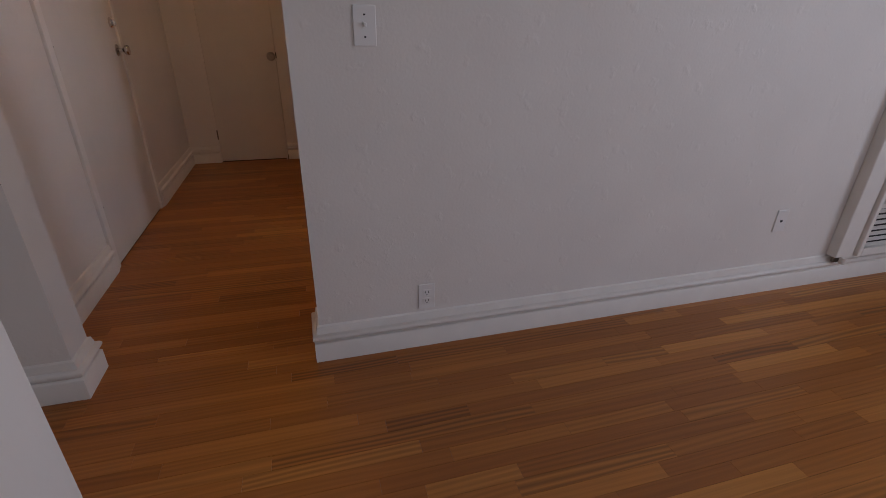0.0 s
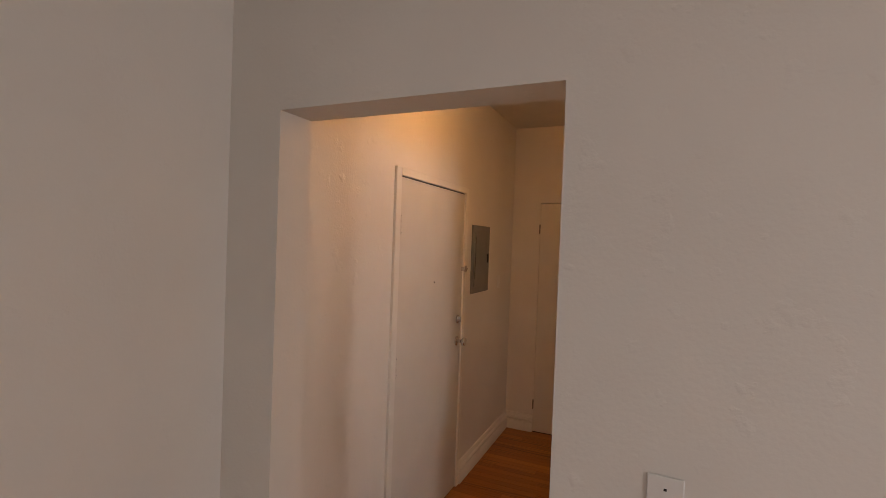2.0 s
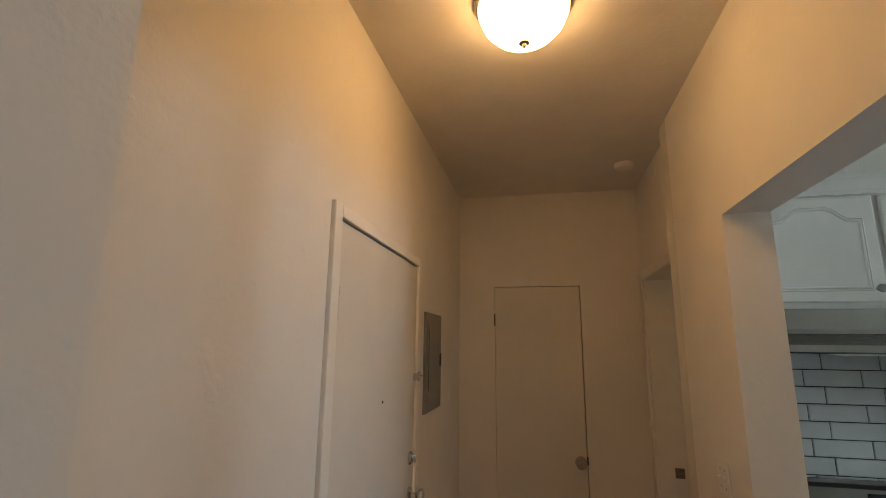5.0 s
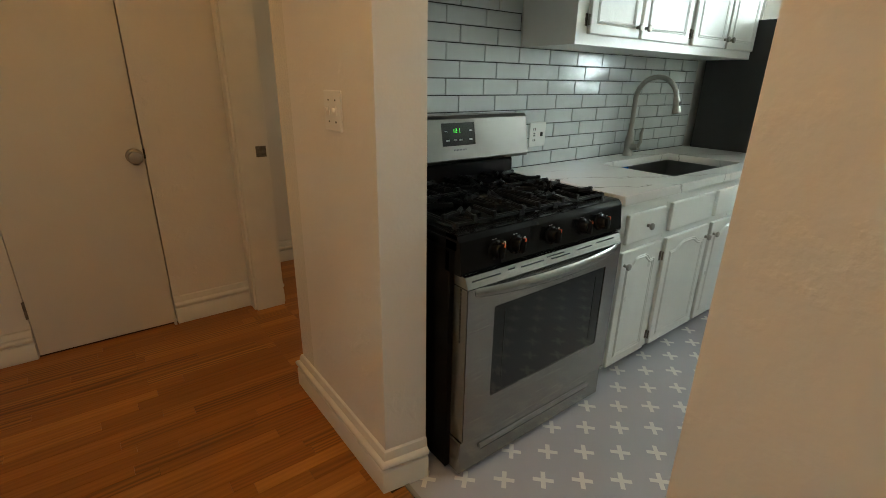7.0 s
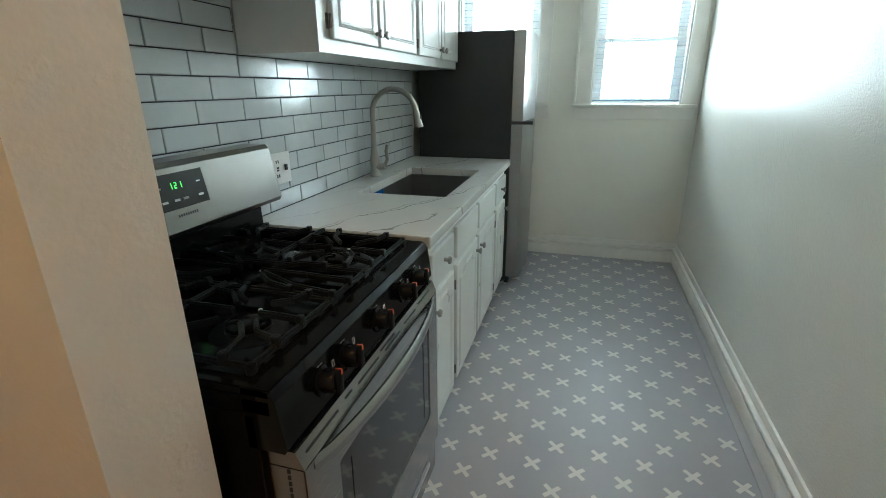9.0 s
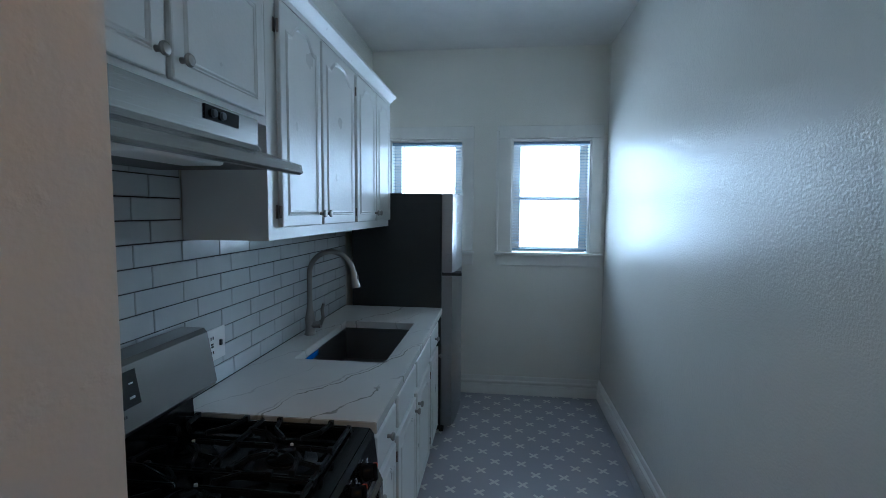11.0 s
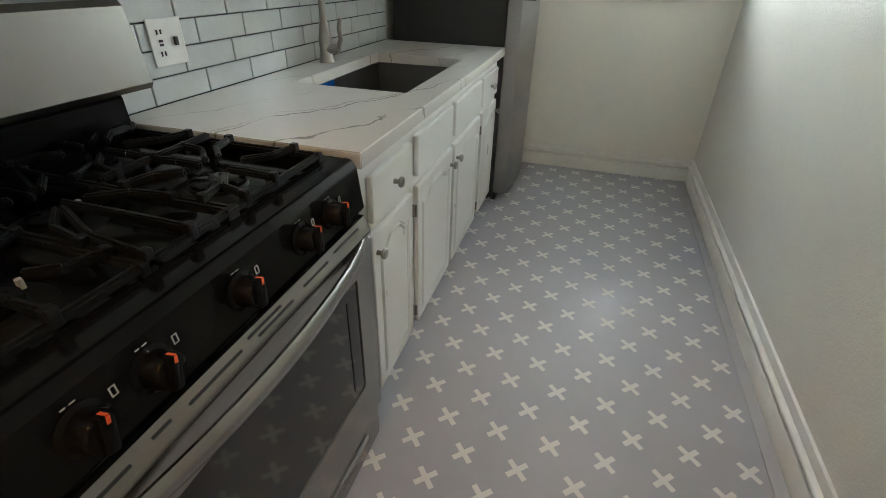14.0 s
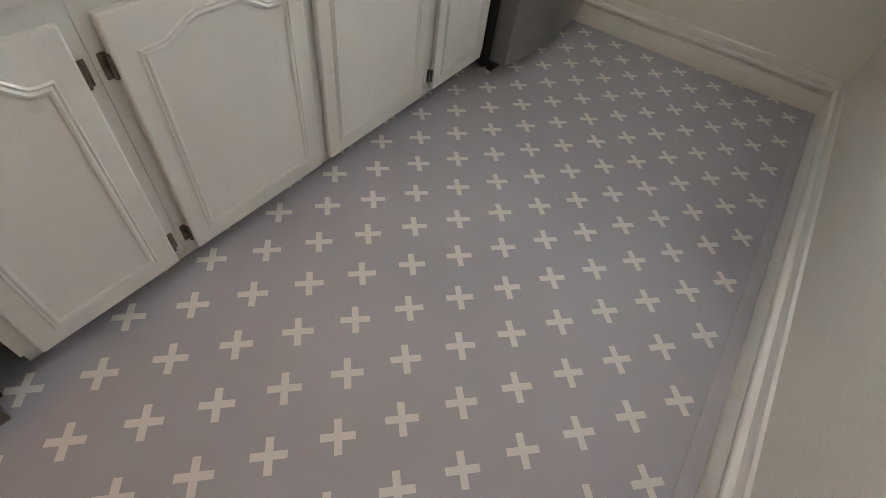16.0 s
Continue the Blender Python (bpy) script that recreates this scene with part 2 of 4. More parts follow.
def cross_vinyl():
    """Grey sheet vinyl printed with rows of staggered light crosses."""
    m = material("vinyl_crosses", (.43, .42, .45), .46, spec=.38, var=.05, scale=3.0, bump=.04, bscale=500, rvar=.06)
    N, L = m.node_tree.nodes, m.node_tree.links
    b = N["Principled BSDF"]
    geo = N.new("ShaderNodeNewGeometry")
    sep = N.new("ShaderNodeSeparateXYZ")
    L.new(geo.outputs["Position"], sep.inputs[0])
    total = None
    for ox, oy in ((2.4275, 1.2746), (2.5442, 1.3588)):
        skew = math_node(N, L, 'SUBTRACT', sep.outputs[0], math_node(N, L, 'MULTIPLY', math_node(N, L, 'SUBTRACT', sep.outputs[1], 1.1), .0418))
        lean = math_node(N, L, 'ADD', sep.outputs[1], math_node(N, L, 'MULTIPLY', math_node(N, L, 'SUBTRACT', sep.outputs[0], 2.6), .0126))
        u = math_node(N, L, 'SUBTRACT', skew, ox - .1167)
        v = math_node(N, L, 'SUBTRACT', lean, oy - .08424)
        u = math_node(N, L, 'SUBTRACT', math_node(N, L, 'FLOORED_MODULO', u, .23338), .11669)
        v = math_node(N, L, 'SUBTRACT', math_node(N, L, 'FLOORED_MODULO', v, .16848), .08424)
        p = math_node(N, L, 'ABSOLUTE', math_node(N, L, 'MULTIPLY', math_node(N, L, 'ADD', u, v), .7071))
        q = math_node(N, L, 'ABSOLUTE', math_node(N, L, 'MULTIPLY', math_node(N, L, 'SUBTRACT', u, v), .7071))
        hi, lo = math_node(N, L, 'MAXIMUM', p, q), math_node(N, L, 'MINIMUM', p, q)
        c = math_node(N, L, 'MULTIPLY', math_node(N, L, 'LESS_THAN', hi, .038), math_node(N, L, 'LESS_THAN', lo, .0085))
        total = c if total is None else math_node(N, L, 'MAXIMUM', total, c)
    mix = N.new("ShaderNodeMix")
    mix.data_type = 'RGBA'
    old = b.inputs["Base Color"].links[0].from_socket
    L.new(total, mix.inputs[0])
    L.new(old, mix.inputs[6])
    mix.inputs[7].default_value = (.77, .75, .70, 1)
    L.new(mix.outputs[2], b.inputs["Base Color"])
    return m


def quartz():
    m = material("white_quartz", (.68, .66, .62), .22, var=.03, scale=4)
    N, L = m.node_tree.nodes, m.node_tree.links
    b = N["Principled BSDF"]
    geo = N.new("ShaderNodeNewGeometry")
    mp = N.new("ShaderNodeMapping")
    mp.inputs["Scale"].default_value, mp.inputs["Rotation"].default_value = (1.3, 3.6, 2.0), (0, 0, radians(-20))
    L.new(geo.outputs["Position"], mp.inputs[0])
    sep = N.new("ShaderNodeSeparateXYZ")
    L.new(geo.outputs["Position"], sep.inputs[0])
    wander = N.new("ShaderNodeTexNoise")
    wander.inputs["Scale"].default_value, wander.inputs["Detail"].default_value, wander.inputs["Roughness"].default_value = 5.0, 5, .5
    L.new(geo.outputs["Position"], wander.inputs["Vector"])
    slant = math_node(N, L, 'ADD', sep.outputs[1], math_node(N, L, 'MULTIPLY', math_node(N, L, 'SUBTRACT', sep.outputs[0], 2.4), .5))
    slant = math_node(N, L, 'ADD', slant, math_node(N, L, 'MULTIPLY', math_node(N, L, 'SUBTRACT', wander.outputs[0], .5), .22))
    thick = math_node(N, L, 'MULTIPLY_ADD', math_node(N, L, 'SUBTRACT', wander.outputs[0], .35), .016, .003)
    veins = None
    for at, amt in ((1.86, .75), (1.66, .75), (1.885, .35), (2.08, .3), (2.60, .65), (2.36, .3)):
        d = math_node(N, L, 'ABSOLUTE', math_node(N, L, 'SUBTRACT', slant, at))
        line = math_node(N, L, 'MULTIPLY', math_node(N, L, 'MAXIMUM', math_node(N, L, 'SUBTRACT', 1.0, math_node(N, L, 'DIVIDE', d, thick)), 0.0), 1.6)
        line = math_node(N, L, 'MULTIPLY', math_node(N, L, 'MINIMUM', line, 1.0), amt)
        veins = line if veins is None else math_node(N, L, 'MAXIMUM', veins, line)
    mask = N.new("ShaderNodeTexNoise")
    mask.inputs["Scale"].default_value = 2.2
    L.new(mp.outputs[0], mask.inputs["Vector"])
    mr = N.new("ShaderNodeMapRange")
    mr.inputs[1].default_value, mr.inputs[2].default_value = .30, .42
    L.new(mask.outputs[0], mr.inputs[0])
    fac = math_node(N, L, 'MULTIPLY', veins, mr.outputs[0])
    mix = N.new("ShaderNodeMix")
    mix.data_type = 'RGBA'
    old = b.inputs["Base Color"].links[0].from_socket
    L.new(fac, mix.inputs[0])
    L.new(old, mix.inputs[6])
    mix.inputs[7].default_value = (.20, .19, .16, 1)
    L.new(mix.outputs[2], b.inputs["Base Color"])
    return m


def emitter(name, color, strength):
    m = material(name, color, .5)
    b = m.node_tree.nodes["Principled BSDF"]
    b.inputs["Emission Color"].default_value = (*color, 1)
    b.inputs["Emission Strength"].default_value = strength
    return m


def glass(name, tint=(1, 1, 1)):
    m = material(name, tint, .02)
    m.node_tree.nodes["Principled BSDF"].inputs["Transmission Weight"].default_value = 1
    return m


WALL = material("wall_paint", (.77, .74, .69), .55, var=.03, scale=2.5, bump=.08, bscale=95, bump2=.05, bscale2=24, blobs=.22)
KWALL = material("gloss_wall_paint", (.84, .81, .73), .24, var=.02, scale=2, bump=.2, bscale=120, bump2=.10, bscale2=34, spec=.34)
CEIL = material("ceiling_paint", (.78, .75, .70), .7, var=.03, bump=.15, bscale=40)
TRIM = material("trim_paint", (.80, .775, .72), .38, var=.03, scale=9, bump=.04, bscale=40)
DOORP = material("door_paint", (.71, .68, .62), .42, var=.03, scale=4, bump=.05, bscale=30)
CAB = material("cabinet_paint", (.73, .72, .68), .32, var=.025, scale=6, bump=.05, bscale=70, rvar=.05)
WOODP, WOODI = wood_floor("oak_strips", False), wood_floor("oak_strips_rest", True)
SUB = material("dark_joint", (.05, .022, .009), .8, var=.2)
VINYL = cross_vinyl()
VINYLP = material("plain_vinyl", (.47, .46, .47), .5, var=.05, spec=.3)
QUARTZ = quartz()
STEEL = material("brushed_steel", (.32, .315, .305), .30, 1.0, var=.03, scale=3, stretch=(2, 2, 450), rvar=.03)
STEELH = material("brushed_steel_across", (.33, .32, .305), .25, 1.0, var=.03, scale=3, stretch=(2, 450, 450), rvar=.03)
# the range's brushed steel again, with the back panel's dim reflection put into its colour
STEELB = material("back_panel_steel_dimmed", (.20, .19, .175), .30, 1.0, var=.01, scale=3, stretch=(2, 450, 450), rvar=.01)
SINKM = material("sink_steel", (.26, .25, .24), .36, 1.0, var=.05, scale=3, stretch=(300, 4, 300))
NICKEL = material("satin_nickel", (.36, .34, .31), .32, 1.0, var=.04)
CHROME = material("knob_chrome", (.62, .61, .60), .2, 1.0, var=.03)
BLACKM = material("black_side_panel", (.008, .008, .008), .5, var=.1, spec=.06)
BLACK = material("black_enamel", (.006, .006, .0065), .13, spec=.15, var=.2, scale=5, rvar=.05)
IRON = material("cast_iron", (.010, .010, .0105), .45, spec=.20, var=.25, scale=20, bump=.2, bscale=200)
FRIDGE = material("fridge_side", (.022, .023, .023), .45, var=.1, bump=.08, bscale=400)
GLASSB = material("oven_glass", (.012, .013, .014), .06, var=.1)
TILE = material("white_glazed_tile", (.56, .58, .58), .12, spec=.28, var=.04, scale=8, bump=.10, bscale=16)
GROUT = material("dark_grout", (.035, .035, .035), .9, var=.2, scale=40)
PLATE = material("white_plastic", (.78, .77, .74), .35, var=.02)
DARK = material("dark_slot", (.02, .02, .02), .6, var=.1)
PANEL = material("grey_panel_paint", (.20, .20, .19), .45, var=.06, scale=12)
FILTER = material("hood_filter", (.10, .10, .10), .5, .6, var=.2, scale=60)
LAMPG = emitter("lit_dome_glass", (1.0, .51, .18), 18.0)
LED = emitter("green_led", (.15, .9, .1), .8)
PANE = glass("window_pane")
# pale slats coloured dark blue-grey to stand in for their backlit shade
BLIND = material("blind_backlit", (.24, .32, .42), .45, var=.03)
ORANGE = material("orange_mark", (.75, .10, .02), .5, var=.05)
PRINT = material("light_print", (.55, .55, .53), .6, var=.05)
BLUE = material("sink_blue", (.02, .16, .62), .25, var=.15, scale=30)
HINGE = material("tarnished_hinge", (.22, .19, .16), .4, 1.0, var=.3, scale=60)

# ---- large structure ----
H, HALL, LIVING = 2.99, 2.89, 2.79
structure(boxes("wall_living", WALL, [(1.058, 0, 0, 1.265, .141, H), (1.265, 0, 0, 5.46, .195, H), (.209, 0, 2.162, 1.058, .141, H), (-.2, 0, 0, .209, .141, H)]),
          "off-white plaster wall with a plain cased hall opening", "wall")
structure(boxes("wall_hall_left", WALL, [(-.2, .141, 0, 0, 1.10, H), (-.2, 1.10, 2.137, 0, 2.055, H), (-.2, 2.055, 0, 0, 3.5, H), (-.3, 1.0, 0, -.2, 2.2, H)]),
          "off-white plaster hall wall with the entry door", "wall")
structure(boxes("wall_hall_end", WALL, [(0, 3.33, 0, .268, 3.5, H), (.268, 3.33, 2.175, .892, 3.5, H), (.892, 3.33, 0, 1.32, 3.5, H), (.2, 3.5, 0, 1, 3.56, H)]),
          "off-white plaster wall with a flush closet door", "wall")
bm = bmesh.new()
for outline in ([(1.265, .195), (1.415, .195), (1.415, .656), (1.265, .704)], [(1.265, 1.594), (1.415, 1.570), (1.415, 2.20), (1.265, 2.20)]):
    prism(bm, outline, 'z', 0, H)
prism(bm, [(1.265, .704), (1.415, .656), (1.415, 1.570), (1.265, 1.594)], 'z', 2.212, H)
structure(part("wall_hall_right", bm, WALL),
          "off-white plaster wall with a wide kitchen opening", "wall")
structure(boxes("wall_side_room", WALL, [(1.32, 2.33, 0, 1.47, 2.40, H), (1.32, 2.40, 2.19, 1.47, 3.222, H), (1.32, 3.222, 0, 1.47, 3.95, H)]),
          "off-white plaster wall with an open doorway", "wall")
# unseen east wall with an opening added for the side room fill
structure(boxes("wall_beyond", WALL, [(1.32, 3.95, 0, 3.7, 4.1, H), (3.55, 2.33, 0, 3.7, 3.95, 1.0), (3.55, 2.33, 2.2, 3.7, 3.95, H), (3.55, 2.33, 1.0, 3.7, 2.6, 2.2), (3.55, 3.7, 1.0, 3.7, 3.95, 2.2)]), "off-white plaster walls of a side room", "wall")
structure(boxes("wall_kitchen_back", KWALL, [(1.265, 2.20, 0, 5.15, 2.33, H)]), "off-white painted kitchen wall", "wall")
structure(boxes("wall_kitchen_window", KWALL, [(4.99, .195, 0, 5.15, 2.20, 1.25), (4.99, .195, 2.235, 5.15, 2.20, H), (4.99, .195, 1.25, 5.15, .315, 2.235),
          (4.99, .995, 1.25, 5.15, 1.395, 2.235), (4.99, 2.055, 1.25, 5.15, 2.20, 2.235)]), "off-white painted wall with two sash windows", "wall")
bm = bmesh.new()
prism(bm, [(1.415, .195), (4.99, .195), (4.99, .199), (1.415, .243)], 'z', 0, H)
structure(part("wall_kitchen_right", bm, KWALL), "glossy off-white painted wall with roller texture", "wall")
structure(boxes("wall_living_west", WALL, [(-.2, -4.6, 0, 0, 0, H), (0, -1.285, 0, .777, -1.135, H)]), "off-white plaster wall with a short return", "wall")
structure(boxes("wall_living_south", WALL, [(-.2, -4.8, 0, 5.46, -4.6, .85), (-.2, -4.8, 2.35, 5.46, -4.6, H), (-.2, -4.8, .85, 1.4, -4.6, 2.35), (3.8, -4.8, .85, 5.46, -4.6, 2.35)]),
          "off-white plaster wall with a wide window opening", "wall")
structure(boxes("wall_living_east", WALL, [(5.3, -4.6, 0, 5.46, 0, .85), (5.3, -4.6, 2.35, 5.46, 0, H), (5.3, -4.6, .85, 5.46, -3.3, 2.35), (5.3, -1.5, .85, 5.46, 0, 2.35)]),
          "off-white plaster wall with a window opening", "wall")
structure(boxes("ceiling_kitchen", CEIL, [(-.3, -4.8, H, 5.46, 4.1, H + .1)]), "off-white painted plaster ceiling", "ceiling")
structure(boxes("ceiling_hall", CEIL, [(0, .141, HALL, 1.265, 2.33, H), (0, 2.33, HALL, 1.32, 3.33, H)]), "off-white painted plaster hall ceiling", "ceiling")
structure(boxes("ceiling_living", CEIL, [(0, -4.6, LIVING, 5.3, 0, H)]), "off-white painted plaster living room ceiling", "ceiling")
structure(boxes("subfloor", SUB, [(-.3, -4.8, -.15, 5.46, 4.1, -.016)]), "dark subfloor below the finished floors", "floor")
kfloor = structure(boxes("floor_kitchen", VINYL, [(1.335, .195, -.016, 4.99, 2.2, 0)]), "grey vinyl kitchen floor with light crosses", "floor")
structure(boxes("trim_threshold", NICKEL, [(1.318, .71, -.016, 1.335, 1.56, .003)], r=.001), "thin metal strip between wood and vinyl floors", "threshold")

bm = bmesh.new()
prism(bm, [(1.46, .268), (4.96, .225), (4.96, .262), (1.46, .312)], 'z', 0, .004)
structure(part("trim_floor_edge", bm, VINYLP), "plain grey vinyl edge strip along the baseboard", "trim")

BASE = [(0, 0), (.024, 0), (.024, .084), (.021, .088), (.013, .091), (.013, .097), (.025, .102), (.029, .109), (.029, .117), (.024, .124), (.013, .128), (.012, .140), (.008, .158), (0, .163)]
RUNS = [[(5.3, 0), (1.058, 0), (1.058, .141), (1.265, .141), (1.265, .704), (1.415, .656), (1.415, .243), (4.99, .199), (4.99, 2.19)],
        [(0, 1.049), (0, .141), (.209, .141), (.209, 0), (0, 0), (0, -1.135), (.777, -1.135), (.777, -1.285), (0, -1.285), (0, -4.6)],
        [(.266, 3.33), (0, 3.33), (0, 2.10)], [(1.32, 3.30), (1.32, 3.33), (.894, 3.33)],
        [(1.415, 1.57), (1.265, 1.594), (1.265, 2.33), (1.32, 2.33), (1.32, 2.39)], [(3.55, 3.95), (1.47, 3.95), (1.47, 3.24)]]
for run in RUNS:
    bm = bmesh.new()
    sweep(bm, run[::-1], BASE)
    structure(part("baseboard", bm, TRIM, smooth=True), "cream-painted moulded wooden baseboard", "baseboard")

# ---- hall: doors and fittings ----
def knob_on(parent, at, axis, mat=CHROME, s=1.0, name="door_knob"):
    bm = bmesh.new()
    lathe(bm, [(.031 * s, 0), (.031 * s, .004 * s), (.026 * s, .008 * s), (.011 * s, .012 * s), (.010 * s, .030 * s), (.016 * s, .036 * s), (.026 * s, .044 * s), (.028 * s, .054 * s), (.024 * s, .062 * s), (.004 * s, .066 * s)], at, axis, 24)
    return part(name, bm, mat, parent, "satin metal knob", smooth=True)


entry = structure(thing("door_1", (-.03, 1.58, 0), "", "door"), "closed flush entry door painted off-white", "door")
boxes("door_leaf", DOORP, [(-.036, 1.106, .008, .004, 2.049, 2.122)], entry, r=.002)
bm = bmesh.new()
box(bm, -.03, 1.050, 0, .016, 1.104, 2.171, r=.004)
box(bm, -.03, 2.051, 0, .016, 2.096, 2.171, r=.004)
box(bm, -.03, 1.104, 2.128, .016, 2.051, 2.171, r=.004)
part("door_frame", bm, TRIM, entry)
boxes("door_gap", DARK, [(-.066, 1.105, 2.122, -.002, 2.05, 2.128)], entry)
for z in (1.81, 1.03, .24):
    bm = bmesh.new()
    tube(bm, [(.008, 1.113, z), (.008, 1.113, z + .10)], .007, 8)
    box(bm, -.003, 1.109, z, .006, 1.113, z + .10)
    for k in range(4):
        box(bm, .0, 1.105, z + .002 + k * .026, .0165, 1.121, z + .004 + k * .026)
    h = part("hinge", bm, DOORP, entry)
    boxes("hinge_gap", DARK, [(.0042, 1.1215, z, .0054, 1.1245, z + .10)] + [(.0042, 1.1245, z + .01 + k * .03, .0054, 1.134, z + .013 + k * .03) for k in range(4)], h)
knob_on(entry, (.004, 1.985, 1.078), (1, 0, 0), CHROME, 1.1)
bm = bmesh.new()
lathe(bm, [(.030, 0), (.030, .006), (.024, .012), (.004, .013)], (.004, 1.985, 1.233), (1, 0, 0), 20)
box(bm, .014, 1.981, 1.215, .034, 1.989, 1.251, r=.003)
part("deadbolt", bm, CHROME, entry, "chrome deadbolt thumb turn", smooth=True)
bm = bmesh.new()
lathe(bm, [(.005, 0), (.005, .003), (.002, .004)], (.004, 1.576, 1.521), (1, 0, 0), 12)
part("peephole", bm, DARK, entry, smooth=True)
bm = bmesh.new()
box(bm, .016, 2.055, 1.565, .022, 2.092, 1.610, r=.001)
tube(bm, [(.030, 2.020, 1.588), (.030, 2.085, 1.588)], .006, 8)
box(bm, .004, 2.015, 1.572, .036, 2.026, 1.604, r=.002)
part("night_latch", bm, CHROME, entry, "small chrome swing-bar latch", smooth=True)

closet = structure(thing("door_2", (.58, 3.33, 0), "", "door"), "closed flush closet door painted off-white", "door")
boxes("door_leaf", DOORP, [(.272, 3.322, .010, .886, 3.36, 2.168)], closet, r=.002)
boxes("stop_block", PLATE, [(.872, 3.296, 0, .886, 3.32, .035)], closet, r=.003)
for z in (1.88, .22):
    bm = bmesh.new()
    tube(bm, [(.268, 3.318, z), (.268, 3.318, z + .09)], .006, 8)
    part("hinge", bm, HINGE, closet)
knob_on(closet, (.845, 3.322, .966), (0, -1, 0), NICKEL, 1.25)
boxes("strike_edge", DARK, [(.886, 3.318, .95, .894, 3.329, 1.0)], closet)

# doorway to the side room
jamb = structure(thing("door_3", (1.4, 3.2, 0), "", "doorway"), "painted frame of an open doorway", "doorway")
bm = bmesh.new()
box(bm, 1.300, 3.224, 0, 1.32, 3.30, 2.25, r=.004)
box(bm, 1.300, 2.338, 0, 1.32, 2.398, 2.25, r=.004)
box(bm, 1.300, 2.398, 2.192, 1.32, 3.224, 2.25, r=.004)
part("casing", bm, TRIM, jamb)
boxes("jamb_lining", TRIM, [(1.312, 3.205, 0, 1.48, 3.222, 2.188)], jamb, r=.002)
boxes("strike_plate", HINGE, [(1.41, 3.202, .93, 1.466, 3.205, .99)], jamb, r=.0005)

# breaker panel
pnl = thing("breaker_panel", (0, 2.42, 1.39), "grey painted steel breaker panel with a closed door", "electrical panel")
boxes("cover", PANEL, [(0, 2.222, 1.388, .012, 2.613, 1.912)], pnl, r=.002)
boxes("panel_door", PANEL, [(.0125, 2.262, 1.44, .019, 2.575, 1.86)], pnl, r=.002)
boxes("hinge_gap", DARK, [(.0195, 2.266, 1.50, .021, 2.272, 1.82)], pnl)
boxes("door_latch", DARK, [(.0195, 2.535, 1.62, .026, 2.56, 1.69)], pnl, r=.002)


def wall_plate(name, at, axis, w, h, label, category, toggles=0, sockets=0, slots=()):
    """A cover plate on a wall: axis is the outward normal, at is the plate's middle."""
    e = thing(name, at, label, category)
    n = Vector(axis)
    side = Vector((0, 0, 1)).cross(n)
    m = Matrix.Translation(at) @ Matrix((side, (0, 0, 1), n)).transposed().to_4x4()

    def put(nm, mat, spans, r=0.0):
        bm = bmesh.new()
        for s in spans:
            box(bm, *s, r=r)
        bmesh.ops.transform(bm, matrix=m, verts=bm.verts)
        return part(nm, bm, mat, e)
    put("cover_plate", PLATE, [(-w / 2, -h / 2, 0, w / 2, h / 2, .006)], .0025)
    for k in range(toggles):
        cx = (k - (toggles - 1) / 2) * .046
        put("toggle_surround", PLATE, [(cx - .006, -.013, .0062, cx + .006, .013, .0085)])
        put("toggle", PLATE, [(cx - .004, -.002, .009, cx + .004, .010, .018)], .0015)
        for cy in (.0315, -.0315):
            put("screw", DARK, [(cx - .003, cy - .0025, .0062, cx + .003, cy + .0025, .0075)])
    for k in range(sockets):
        cy = (k - (sockets - 1) / 2) * .039
        put("socket_face", PLATE, [(-.017, cy - .014, .0062, .017, cy + .014, .0085)], .001)
        for s in ((-.008, cy - .002, .0087, -.0055, cy + .007, .0095), (.0055, cy - .002, .0087, .008, cy + .007, .0095), (-.002, cy - .010, .0087, .002, cy - .006, .0095)):
            put("socket_slot", DARK, [s])
    for s in slots:
        put("slot", DARK, [s])
    return e


wall_plate("light_switch", (1.298, 0, 1.247), (0, -1, 0), .072, .118, "white toggle light switch on the plaster wall", "light switch", toggles=1)
wall_plate("wall_outlet", (1.50, 0, .235), (0, -1, 0), .070, .115, "white duplex outlet above the baseboard", "outlet", sockets=2)
wall_plate("cable_plate", (3.322, 0, .401), (0, -1, 0), .070, .115, "white blank cable plate with one small hole", "wall plate", slots=[(-.006, -.006, .0062, .006, .004, .009)])
wall_plate("double_light_switch", (1.265, 1.842, 1.262), (-1, 0, 0), .115, .118, "white double light switch painted with the wall", "light switch", toggles=2)
wall_plate("small_wall_plate", (0, 2.925, 1.44), (1, 0, 0), .07, .115, "painted-over wall plate beside the breaker panel", "wall plate")
wall_plate("kitchen_outlet", (2.561, 2.184, 1.093), (0, -1, 0), .122, .124, "white outlet and switch plate on the tiles", "outlet",
           slots=[(-.035, .022, .0062, -.031, .034, .008), (-.022, .022, .0062, -.018, .034, .008), (-.035, -.034, .0062, -.031, -.022, .008), (-.022, -.034, .0062, -.018, -.022, .008),
                  (-.032, -.008, .0062, -.021, -.002, .009), (-.032, .002, .0062, -.021, .008, .009), (.020, -.010, .0062, .030, .012, .014)])

